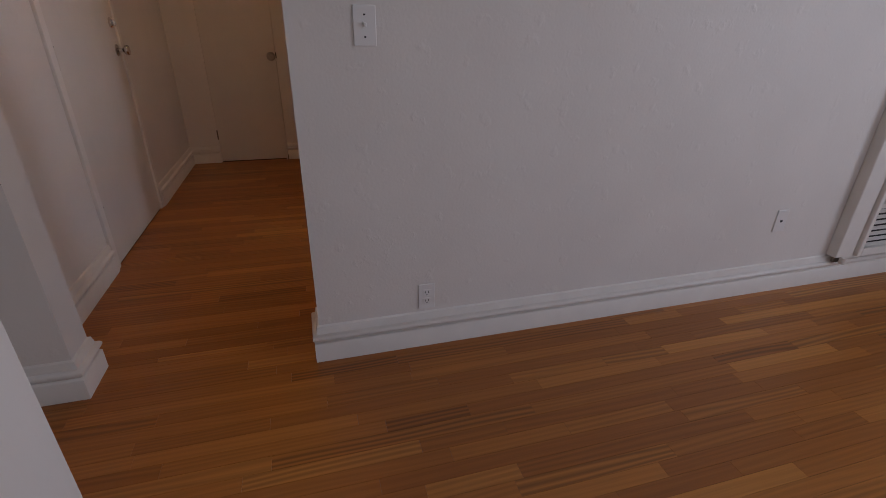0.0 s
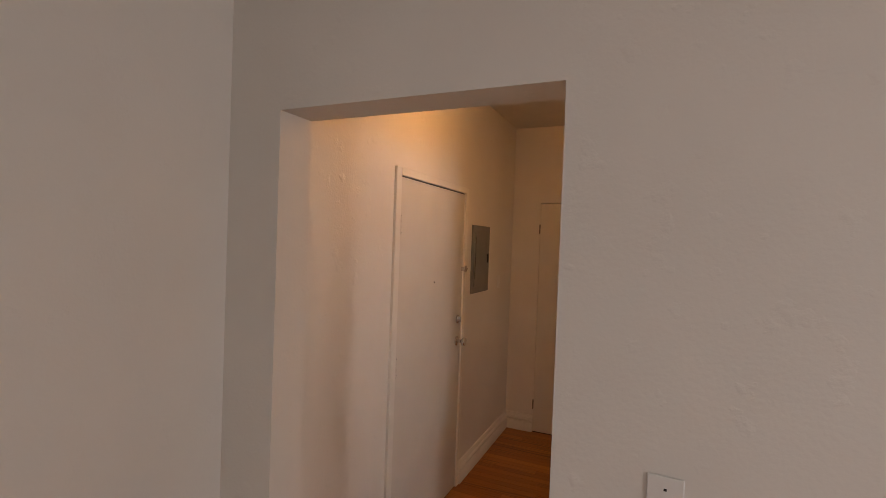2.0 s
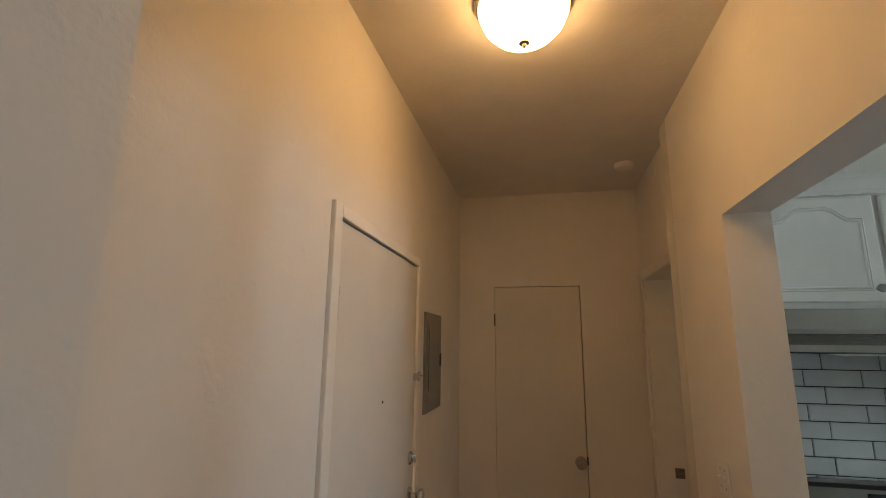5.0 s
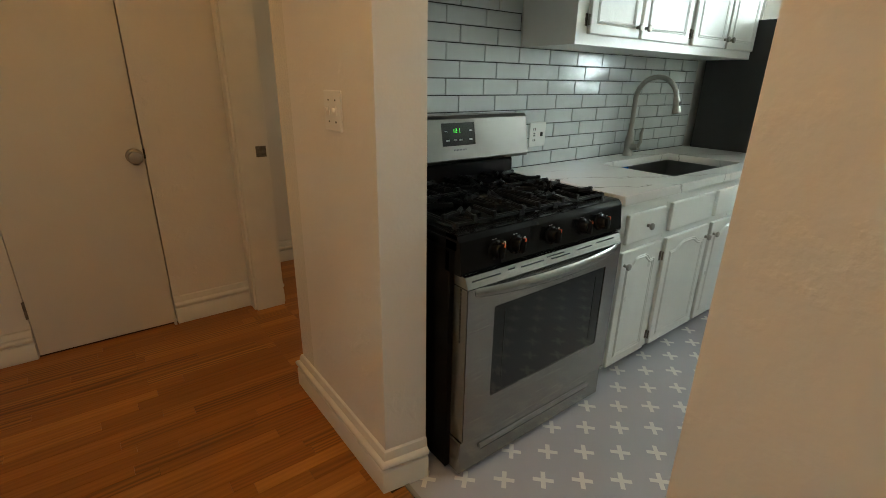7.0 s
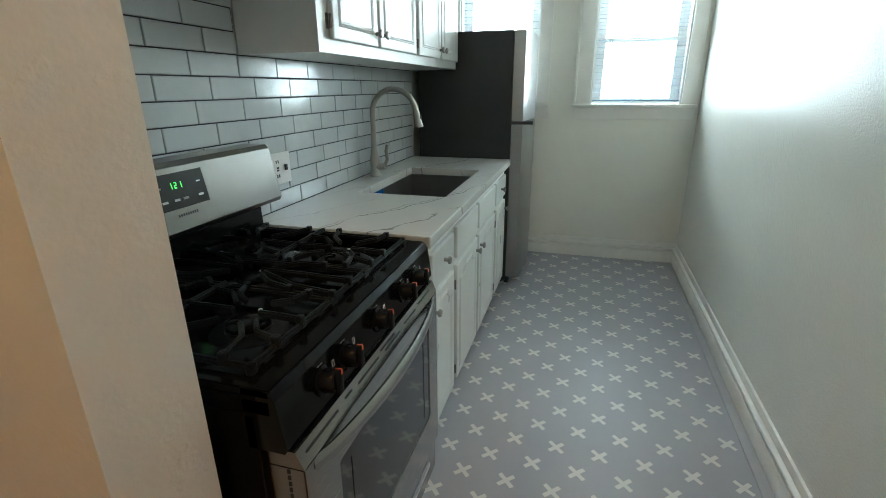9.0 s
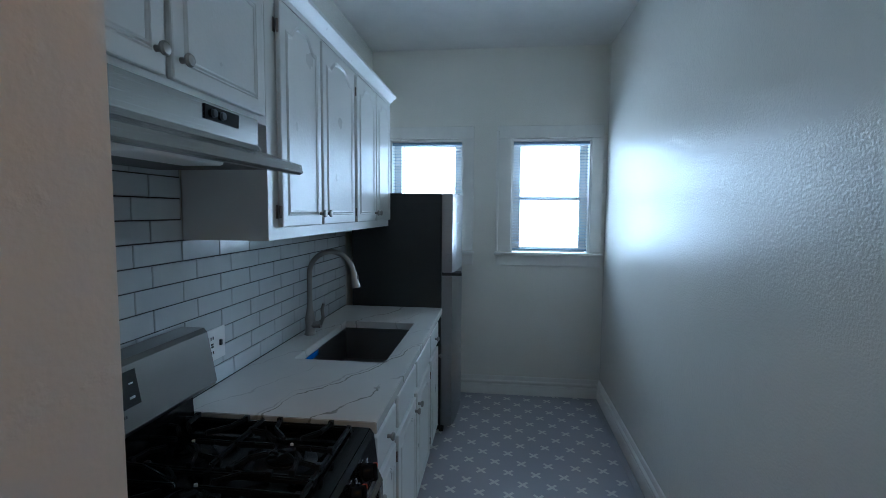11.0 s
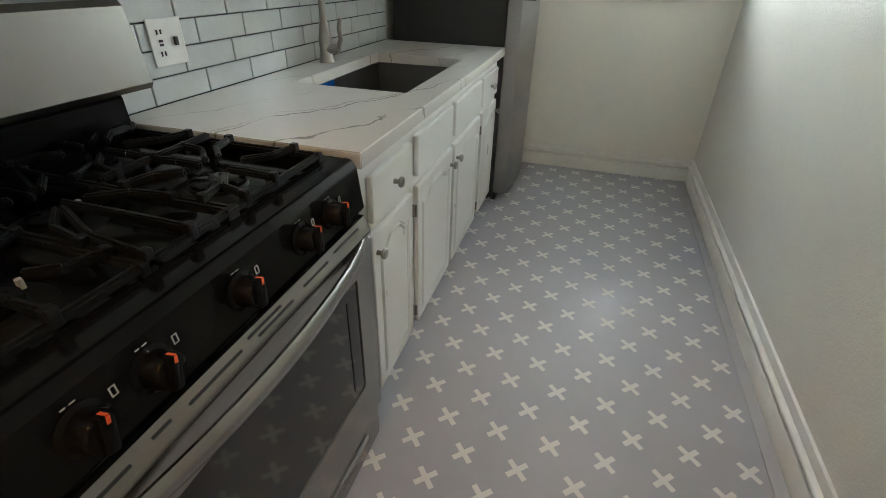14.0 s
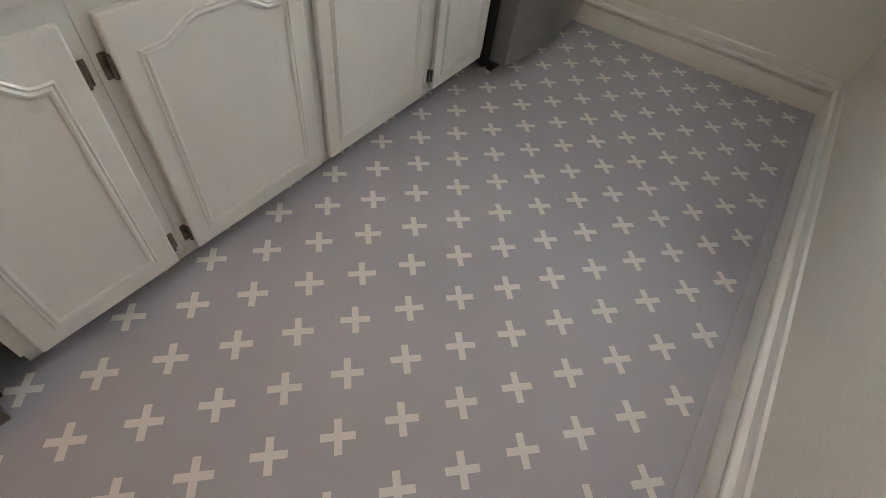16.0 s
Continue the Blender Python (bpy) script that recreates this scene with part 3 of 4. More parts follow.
# hall ceiling lamp
lamp = thing("ceiling_lamp", (.585, 1.21, HALL), "lit frosted glass dome lamp on the hall ceiling", "ceiling lamp")
bm = bmesh.new()
lathe(bm, [(.165, 0), (.168, -.012), (.160, -.022), (.12, -.024)], (.585, 1.21, HALL), (0, 0, 1), 32)
part("base", bm, NICKEL, lamp, smooth=True)
bm = bmesh.new()
lathe(bm, [(.155, -.026), (.152, -.045), (.135, -.085), (.105, -.118), (.065, -.142), (.02, -.150), (.002, -.151)], (.585, 1.21, HALL), (0, 0, 1), 32)
part("shade", bm, LAMPG, lamp, smooth=True)
bm = bmesh.new()
lathe(bm, [(.018, -.152), (.018, -.156), (.008, -.160), (.006, -.170), (.002, -.172)], (.585, 1.21, HALL), (0, 0, 1), 16)
part("finial", bm, NICKEL, lamp, smooth=True)

smoke = thing("smoke_detector", (1.16, 2.80, HALL), "round white smoke detector on the hall ceiling", "smoke detector")
bm = bmesh.new()
lathe(bm, [(.062, 0), (.062, -.012), (.055, -.030), (.035, -.038), (.003, -.038)], (1.16, 2.80, HALL), (0, 0, 1), 28)
part("casing", bm, PLATE, smoke, smooth=True)

# ---- living room: wall heater ----
htr = thing("wall_heater", (4.3, 0, .15), "cream painted wall heater with louvred front", "wall heater")
bm = bmesh.new()
box(bm, 3.735, -.055, .165, 3.86, 0, 1.95, r=.006)
box(bm, 4.72, -.055, .165, 4.84, 0, 1.95, r=.006)
box(bm, 3.86, -.055, 1.85, 4.72, 0, 1.95, r=.006)
part("side_casing", bm, TRIM, htr)
bm = bmesh.new()
box(bm, 3.86, -.075, .168, 3.888, -.005, 1.85, r=.005)
box(bm, 4.65, -.075, .168, 4.72, -.005, 1.85, r=.005)
box(bm, 3.888, -.075, .168, 4.65, -.005, .212, r=.005)
box(bm, 3.888, -.075, .44, 4.65, -.03, .465, r=.004)
part("grille_frame", bm, TRIM, htr)
boxes("grille_back", DARK, [(3.888, -.02, .212, 4.65, -.006, 1.85)], htr)
for i in range(50):
    z = .222 + i * .032
    if .42 < z < .46 or z > 1.83:
        continue
    bm = bmesh.new()
    prism(bm, [(-.064, z), (-.061, z - .003), (-.040, z + .006), (-.043, z + .009)], 'x', 3.889, 4.649)
    part("louvre", bm, TRIM, htr)
boxes("bracket", HINGE, [(3.752, -.042, .132, 3.79, -.024, .163)], htr, r=.003)
bm = bmesh.new()
tube(bm, [(3.79, -.06, .13), (3.79, -.06, .165)], .016, 10)
part("pipe_stub", bm, TRIM, htr, smooth=True)


# ---- kitchen: windows ----
def sash_window(name, y0, y1, right_casing):
    w = structure(thing(name, (5.0, (y0 + y1) / 2, 1.25), "", "window"), "white double-hung sash window with raised-open blinds", "window")
    z0, z1 = 1.265, 2.235
    bm = bmesh.new()
    for ya, yb in ((y0 - .02, y0 + .002), (y1 - .002, y1 + .02)):
        box(bm, 4.992, ya, z0, 5.148, yb, z1 + .0, r=.001)
    box(bm, 4.992, y0, z1 - .022, 5.148, y1, z1 - .001, r=.001)
    part("window_lining", bm, TRIM, w)
    bm = bmesh.new()
    L0, R0 = y1 + .02, y0 - .02
    box(bm, 4.970, R0 - right_casing, 1.275, 4.989, R0 + .010, 2.235, r=.003)
    box(bm, 4.970, L0 - .010, 1.275, 4.989, L0 + .115, 2.235, r=.003)
    box(bm, 4.966, R0 - right_casing, 2.236, 4.989, L0 + .115, 2.340, r=.004)
    box(bm, 4.960, L0 + .100, 1.275, 4.989, L0 + .122, 2.30, r=.004)
    part("casing", bm, TRIM, w)
    sl = max(.203, R0 - right_casing - .012)
    bm = bmesh.new()
    box(bm, 4.935, sl, 1.242, 5.10, L0 + .13, 1.266, r=.006)
    part("window_sill", bm, TRIM, w)
    bm = bmesh.new()
    box(bm, 4.968, sl + .01, 1.150, 4.989, L0 + .115, 1.246, r=.004)
    part("apron", bm, TRIM, w)
    for nm, xa, za, zb in (("upper_sash", 5.10, 1.715, 2.212), ("lower_sash", 5.06, 1.276, 1.745)):
        bm = bmesh.new()
        box(bm, xa, y0 + .003, za, xa + .034, y0 + .068, zb, r=.002)
        box(bm, xa, y1 - .068, za, xa + .034, y1 - .003, zb, r=.002)
        box(bm, xa, y0 + .068, za, xa + .034, y1 - .068, za + .032, r=.002)
        box(bm, xa, y0 + .068, zb - .030, xa + .034, y1 - .068, zb, r=.002)
        s = part(nm, bm, TRIM, w)
        p = boxes("pane", PANE, [(xa + .014, y0 + .064, za + .028, xa + .018, y1 - .064, zb - .026)], s)
        p.visible_shadow = False
    bl = thing("window_blind", (5.02, (y0 + y1) / 2, 1.28), "mini blind coloured dark blue-grey as if backlit, lowered with its slats open", "blind", "kitchen window blinds")
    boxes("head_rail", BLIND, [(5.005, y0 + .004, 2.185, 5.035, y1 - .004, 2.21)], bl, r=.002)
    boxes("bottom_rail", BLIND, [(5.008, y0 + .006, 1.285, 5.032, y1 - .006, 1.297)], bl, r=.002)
    me = None
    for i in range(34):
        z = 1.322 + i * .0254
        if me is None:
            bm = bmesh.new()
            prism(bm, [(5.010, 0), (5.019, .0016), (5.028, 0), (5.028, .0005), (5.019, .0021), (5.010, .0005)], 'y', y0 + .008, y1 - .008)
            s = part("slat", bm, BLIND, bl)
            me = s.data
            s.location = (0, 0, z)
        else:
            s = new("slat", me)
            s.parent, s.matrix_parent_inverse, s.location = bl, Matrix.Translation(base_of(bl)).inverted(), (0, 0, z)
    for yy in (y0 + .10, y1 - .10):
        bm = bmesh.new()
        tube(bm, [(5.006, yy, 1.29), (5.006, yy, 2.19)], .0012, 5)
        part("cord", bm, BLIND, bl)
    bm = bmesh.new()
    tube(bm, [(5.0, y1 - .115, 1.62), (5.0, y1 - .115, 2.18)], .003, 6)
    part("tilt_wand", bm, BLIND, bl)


sash_window("window_1", .335, .975, .085)
sash_window("window_2", 1.415, 2.035, .085)


# ---- kitchen: cabinets ----
def offset_loop(pts, d):
    n, out = len(pts), []
    for i in range(n):
        a, b, c = Vector(pts[i - 1]), Vector(pts[i]), Vector(pts[(i + 1) % n])
        u, v = (b - a).normalized(), (c - b).normalized()
        m = Vector((u.y, -u.x)) + Vector((v.y, -v.x))
        m = m / max(.3, m.dot(Vector((u.y, -u.x))))
        out.append((b.x + m.x * d, b.y + m.y * d))
    return out


def panel_ring(bm, x0, x1, z0, z1, y, arch):
    """A raised moulding round a door's panel, with a cathedral arch on top."""
    pts = [(x0, z1 - arch), (x0, z0), (x1, z0), (x1, z1 - arch)]
    if arch:
        n, w = 14, x1 - x0
        for i in range(1, n):
            u = 1 - i / n
            s = min(1, max(0, (min(u, 1 - u) - .10) / .26))
            pts.append((x0 + w * u, z1 - arch + arch * (s * s * (3 - 2 * s))))
    loops = []
    for d, h in ((-.006, 0), (-.003, .0035), (.0015, .0045), (.006, .001), (.010, .0035), (.014, 0)):
        loops.append([bm.verts.new((p[0], y - h, p[1])) for p in offset_loop(pts, d)])
    n = len(pts)
    for a, b in zip(loops, loops[1:]):
        for i in range(n):
            bm.faces.new((a[i], a[(i + 1) % n], b[(i + 1) % n], b[i]))
    bmesh.ops.recalc_face_normals(bm, faces=bm.faces[:])


def cab_knob(parent, x, y, z):
    bm = bmesh.new()
    lathe(bm, [(.008, 0), (.007, .010), (.009, .014), (.0155, .018), (.0165, .023), (.013, .028), (.003, .030)], (x, y, z), (0, -1, 0), 18)
    return part("knob", bm, NICKEL, parent, "round satin nickel knob", smooth=True)


def cab_door(parent, x0, x1, z0, z1, y, knob=None, hinge=None, arch=.035):
    """An overlay door with thick lipped edges; y is the face of the cabinet."""
    bm = bmesh.new()
    box(bm, x0, y - .020, z0, x1, y - .0005, z1, r=.005)
    d = part("door", bm, CAB, parent)
    bm = bmesh.new()
    panel_ring(bm, x0 + .055, x1 - .055, z0 + .055, z1 - .05, y - .0195, arch)
    part("panel_moulding", bm, CAB, d, smooth=True)
    if knob:
        cab_knob(d, knob[0], y - .020, knob[1])
    if hinge is not None:
        for hz in (z0 + .055, z1 - .09):
            bm = bmesh.new()
            sx = -1 if hinge < (x0 + x1) / 2 else 1
            a, b = sorted((hinge + sx * .002, hinge + sx * .016))
            box(bm, a, y - .004, hz - .024, b, y - .0006, hz + .024, r=.001)
            tube(bm, [(hinge + sx * .003, y - .012, hz - .022), (hinge + sx * .003, y - .012, hz + .022)], .0045, 8)
            part("hinge", bm, HINGE, d, "tarnished metal hinge")
    return d


def drawer_front(parent, x0, x1, z0, z1, y, knob=True):
    bm = bmesh.new()
    box(bm, x0, y - .020, z0, x1, y - .0005, z1, r=.006)
    d = part("drawer_front", bm, CAB, parent)
    if knob:
        cab_knob(d, (x0 + x1) / 2, y - .020, (z0 + z1) / 2)


CF = 1.520
UNITS = [(2.370, 2.742, "white painted base cabinet with a drawer and one door"), (2.743, 3.714, "white painted sink cabinet with two false drawers and doors"), (3.715, 4.145, "white painted base cabinet beside the fridge")]
units = []
for xa, xb, lab in UNITS:
    u = thing("base_cabinet", ((xa + xb) / 2, 1.85, 0), lab, "cabinet", "kitchen base cabinets")
    for nm, span in (("side_panel", (xa, CF, .098, xa + .02, 2.188, .888)), ("side_panel", (xb - .02, CF, .098, xb, 2.188, .888)), ("bottom_panel", (xa + .02, CF + .001, .098, xb - .02, 2.188, .118)),
                     ("back_panel", (xa + .02, 2.17, .118, xb - .02, 2.188, .888)), ("stile", (xa + .02, CF, .118, xa + .09, CF + .02, .888)), ("stile", (xb - .09, CF, .118, xb - .02, CF + .02, .888)),
                     ("rail", (xa + .09, CF, .655, xb - .09, CF + .02, .708)), ("rail", (xa + .09, CF, .828, xb - .09, CF + .02, .888))):
        boxes(nm, CAB, [span], u)
    if xb - xa > .8:
        boxes("stile", CAB, [(3.17, CF, .118, 3.25, CF + .019, .655)], u)
        boxes("stile", CAB, [(3.17, CF, .708, 3.25, CF + .019, .828)], u)
    boxes("toe_kick", CAB, [(xa, CF + .065, 0, xb, CF + .085, .097)], u)
    units.append(u)
drawer_front(units[0], 2.412, 2.715, .698, .832, CF)
cab_door(units[0], 2.400, 2.715, .090, .665, CF, (2.425, .605), 2.715)
drawer_front(units[1], 2.768, 3.190, .698, .838, CF, False)
drawer_front(units[1], 3.230, 3.704, .698, .838, CF, False)
cab_door(units[1], 2.768, 3.196, .090, .665, CF, (3.168, .600), 2.768)
cab_door(units[1], 3.234, 3.702, .090, .665, CF, (3.262, .600), 3.702)
drawer_front(units[2], 3.735, 4.105, .698, .838, CF)
cab_door(units[2], 3.765, 4.105, .090, .665, CF, (4.078, .605), 3.765)

# worktop with the sink cut-out
SX0, SX1, SY0, SY1 = 2.917, 3.668, 1.597, 2.024
ct = thing("worktop", (3.24, 1.84, .89), "white quartz worktop with grey veins and a sink cut-out", "worktop")
bm = bmesh.new()
ring_slab(bm, (2.322, 1.479, 4.150, 2.186), (SX0, SY0, SX1, SY1), 'z', .889, .930)
part("slab", bm, QUARTZ, ct)

sink = thing("kitchen_sink", (3.29, 1.82, .70), "stainless steel undermount sink", "sink")
bm = bmesh.new()
i0, i1, j0, j1 = SX0 - .004, SX1 + .004, SY0 - .004, SY1 + .004
box(bm, i0 - .012, j0 - .012, .688, i1 + .012, j1 + .012, .694)
box(bm, i0 - .012, j0 - .012, .694, i0, j1 + .012, .888)
box(bm, i1, j0 - .012, .694, i1 + .012, j1 + .012, .888)
box(bm, i0, j0 - .012, .694, i1, j0, .888)
box(bm, i0, j1, .694, i1, j1 + .012, .888)
part("basin", bm, SINKM, sink)
bm = bmesh.new()
lathe(bm, [(.045, 0), (.045, .003), (.036, .004), (.030, .001), (.003, .001)], (3.29, 1.84, .694), (0, 0, 1), 24)
part("drain", bm, CHROME, sink, smooth=True)
# thin blue strip below the rim, at the left end of the back wall
boxes("blue_strip", BLUE, [(i0 + .002, j1 - .004, .858, i0 + .30, j1 - .002, .886)], sink, "thin blue strip along the top of the basin's back wall")

# faucet
FXC, FYC = 3.335, 2.118
fc = thing("kitchen_faucet", (FXC, FYC, .93), "brushed nickel gooseneck faucet with pull-down spray", "faucet")
bm = bmesh.new()
lathe(bm, [(.032, 0), (.032, .006), (.028, .012), (.025, .05), (.029, .085), (.022, .12), (.0155, .16), (.0145, .19)], (FXC, FYC, .93), (0, 0, 1), 24)
part("base", bm, NICKEL, fc, smooth=True)
arc = [(FXC, FYC, 1.10), (FXC, FYC, 1.20)]
for i in range(19):
    a = math.pi * i / 18 * .95
    arc.append((FXC, FYC - .124 + .124 * math.cos(a), 1.266 + .124 * math.sin(a)))
bm = bmesh.new()
tube(bm, arc, .0142, 16)
part("spout", bm, NICKEL, fc, smooth=True)
bm = bmesh.new()
e0 = Vector(arc[-1])
tube(bm, [e0, e0 + Vector((0, -.004, -.02)), e0 + Vector((0, -.010, -.055)), e0 + Vector((0, -.015, -.085)), e0 + Vector((0, -.0155, -.088))], [.0155, .018, .020, .025, .021], 18)
head = part("spray_head", bm, NICKEL, fc, smooth=True)
boxes("spray_button", DARK, [(FXC - .006, e0.y - .030, e0.z - .045, FXC + .006, e0.y - .024, e0.z - .022)], head, r=.002)
bm = bmesh.new()
tube(bm, [(FXC, FYC - .01, .985), (FXC, FYC - .062, .988)], [.021, .019], 16)
tube(bm, [(FXC, FYC - .058, .99), (FXC, FYC - .075, 1.025), (FXC, FYC - .070, 1.07), (FXC, FYC - .078, 1.105)], [.012, .0095, .010, .008], 12)
part("lever", bm, NICKEL, fc, smooth=True)

# upper cabinets
UF = 1.872
ua = thing("wall_cabinet", (1.92, 2.03, 1.9), "white painted wall cabinet above the range hood", "cabinet", "kitchen wall cabinets")
boxes("body", CAB, [(1.418, UF, 1.892, 2.398, 2.198, 2.36)], ua, r=.001)
cab_door(ua, 1.47, 1.898, 1.915, 2.333, UF, (1.868, 1.965), None, .05)
cab_door(ua, 1.922, 2.352, 1.915, 2.333, UF, (1.952, 1.965), 2.352, .05)
ub = thing("wall_cabinet", (3.28, 2.03, 1.505), "white painted wall cabinet with four arched-panel doors", "cabinet", "kitchen wall cabinets")
boxes("body", CAB, [(2.400, UF, 1.508, 4.168, 2.184, 2.36)], ub, r=.001)
for xa, xb, kx, hx in ((2.470, 2.845, 2.822, 2.470), (2.868, 3.318, 2.892, 3.318), (3.368, 3.755, 3.730, 3.368), (3.775, 4.145, 3.798, 4.145)):
    cab_door(ub, xa, xb, 1.552, 2.333, UF, (kx, 1.600), hx, .05)
CROWN = [(0, 2.345), (.010, 2.345), (.012, 2.362), (.022, 2.372), (.034, 2.392), (.046, 2.402), (.048, 2.416), (0, 2.416)]
bm = bmesh.new()
sweep(bm, [(4.168, 2.184), (4.168, UF), (1.418, UF)][::-1], CROWN)
tagged(part("crown_moulding", bm, CAB, smooth=True), "white painted crown moulding along the wall cabinets", "moulding", kind="structure")
duct = thing("vent_duct", (1.86, 2.08, 2.36), "white square vent duct on top of the cabinets", "duct")
boxes("duct", CAB, [(1.62, 1.98, 2.361, 1.90, 2.19, H - .002)], duct, r=.004)

# range hood
hood = thing("range_hood", (1.93, 1.95, 1.72), "stainless steel under-cabinet range hood", "range hood")
bm = bmesh.new()
prism(bm, [(2.184, 1.890), (1.845, 1.890), (1.845, 1.812), (1.835, 1.795), (1.705, 1.752), (1.700, 1.728), (1.712, 1.722), (1.730, 1.722), (1.730, 1.745), (2.184, 1.745)], 'x', 1.445, 2.292)
part("canopy", bm, STEELH, hood)
boxes("control_panel", BLACK, [(2.02, 1.841, 1.845, 2.18, 1.846, 1.882)], hood, r=.001)
for kx in (2.055, 2.095):
    bm = bmesh.new()
    lathe(bm, [(.011, 0), (.010, .008), (.002, .009)], (kx, 1.841, 1.863), (0, -1, 0), 14)
    part("control_knob", bm, DARK, hood, smooth=True)
boxes("filter", FILTER, [(1.62, 1.76, 1.736, 2.26, 2.16, 1.7445)], hood)
boxes("light_lens", PLATE, [(1.66, 1.742, 1.716, 1.94, 1.85, 1.744)], hood, r=.008)

# ---- kitchen: gas range ----
RX0, RX1, RF = 1.472, 2.302, 1.528
rg = thing("gas_range", (1.88, 1.83, 0), "freestanding gas range in stainless steel and black", "stove")
boxes("body", BLACKM, [(RX0, RF, .022, RX1, 2.165, .865)], rg, r=.003)
for fx in (RX0 + .05, RX1 - .05):
    for fy in (RF + .06, 2.10):
        bm = bmesh.new()
        lathe(bm, [(.016, 0), (.016, .018), (.010, .022)], (fx, fy, 0), (0, 0, 1), 10)
        part("foot", bm, DARK, rg)
bm = bmesh.new()
prism(bm, [(RF - .052, .796), (RF - .058, .806), (RF - .046, .902), (RF - .036, .918), (RF + .02, .922), (RF + .02, .796)], 'x', RX0, RX1)
fascia = part("control_fascia", bm, BLACK, rg, "glossy black front control panel")
boxes("cooktop", BLACK, [(RX0, RF - .038, .866, RX1, 2.165, .904)], rg, "glossy black enamel cooktop", r=.006)
bm = bmesh.new()
ring_slab(bm, (RX0, RF - .036, RX1, 2.095), (RX0 + .032, RF + .012, RX1 - .032, 2.085), 'z', .9045, .922)
part("cooktop_rim", bm, BLACK, rg)
BURN = [(RX0 + .20, RF + .155, .046), (RX1 - .20, RF + .155, .052), (RX0 + .20, RF + .455, .040), (RX1 - .20, RF + .455, .034), ((RX0 + RX1) / 2, RF + .305, .040)]
for bx, by, br in BURN:
    bm = bmesh.new()
    lathe(bm, [(br + .035, 0), (br + .030, .004), (br + .004, .006), (br + .002, .012)], (bx, by, .9042), (0, 0, 1), 28)
    b0 = part("burner", bm, IRON, rg, smooth=True)
    bm = bmesh.new()
    lathe(bm, [(br, .0122), (br, .020), (br - .008, .024), (.003, .025)], (bx, by, .9042), (0, 0, 1), 28)
    part("burner_cap", bm, BLACK, b0, smooth=True)
    bm = bmesh.new()
    lathe(bm, [(.005, .0), (.005, .018), (.002, .019)], (bx + br + .012, by + .012, .9062), (0, 0, 1), 8)
    part("igniter", bm, PLATE, b0)
GZ = .948


def grate(x0, x1, y0, y1, centres):
    """One cast-iron grate: a rim on feet, cross bars and bent fingers that reach for each burner."""
    bm = bmesh.new()
    w, h = .014, .015
    low = GZ - .014
    for p, q in (((x0, y0), (x1, y0)), ((x1, y0), (x1, y1)), ((x1, y1), (x0, y1)), ((x0, y1), (x0, y0))):
        bar(bm, (*p, low), (*q, low), w, h)
    ym = (y0 + y1) / 2
    if len(centres) > 1:
        bar(bm, (x0, ym, GZ), (x1, ym, GZ), w, h)
    for x in (x0, x1):
        for y in (y0, ym, y1):
            box(bm, x - .008, y - .008, .905, x + .008, y + .008, GZ - .006, r=.003)
    for cx, cy in centres:
        ya, yb = (y0, y1) if len(centres) == 1 else (y0, ym) if cy < ym else (ym, y1)
        dy = yb - ya
        for ex, ey in ((x0, ya + dy * .20), (x0, ya + dy * .80), (x1, ya + dy * .20), (x1, ya + dy * .80), (cx - .085, ya), (cx + .085, yb), (cx, ya), (cx, yb)):
            ex = min(max(ex, x0), x1)
            d = Vector((ex - cx, ey - cy, 0))
            n = d.normalized()
            start = Vector((cx, cy, GZ)) + n * (.030 if min(abs(n.x), abs(n.y)) < .05 else .052)
            knee = Vector((cx, cy, GZ)) + n * max(.06, d.length * .60)
            straight = min(abs(n.x), abs(n.y)) < .05
            if not straight:
                knee += Vector((math.copysign(.020, n.x), 0, 0)) if abs(n.y) > abs(n.x) else Vector((0, math.copysign(.020, n.y), 0))
            end = Vector((ex, ey, GZ - .002))
            bar(bm, start, knee, .0115, .016)
            bar(bm, knee - (end - knee).normalized() * .004, end, .0115, .016)
            box(bm, ex - .008, ey - .008, low - .006, ex + .008, ey + .008, GZ + .008, r=.003)
    return part("grate", bm, IRON, rg, "black cast-iron burner grate")


g0, g1 = RF + .025, RF + .585
third = (RX1 - RX0 - .08) / 3
grate(RX0 + .04, RX0 + .04 + third * 1.15 - .006, g0, g1, [(BURN[0][0], BURN[0][1]), (BURN[2][0], BURN[2][1])])
grate(RX0 + .04 + third * 1.15 + .006, RX1 - .04 - third * 1.15 - .006, g0, g1, [(BURN[4][0], BURN[4][1])])
grate(RX1 - .04 - third * 1.15 + .006, RX1 - .04, g0, g1, [(BURN[1][0], BURN[1][1]), (BURN[3][0], BURN[3][1])])
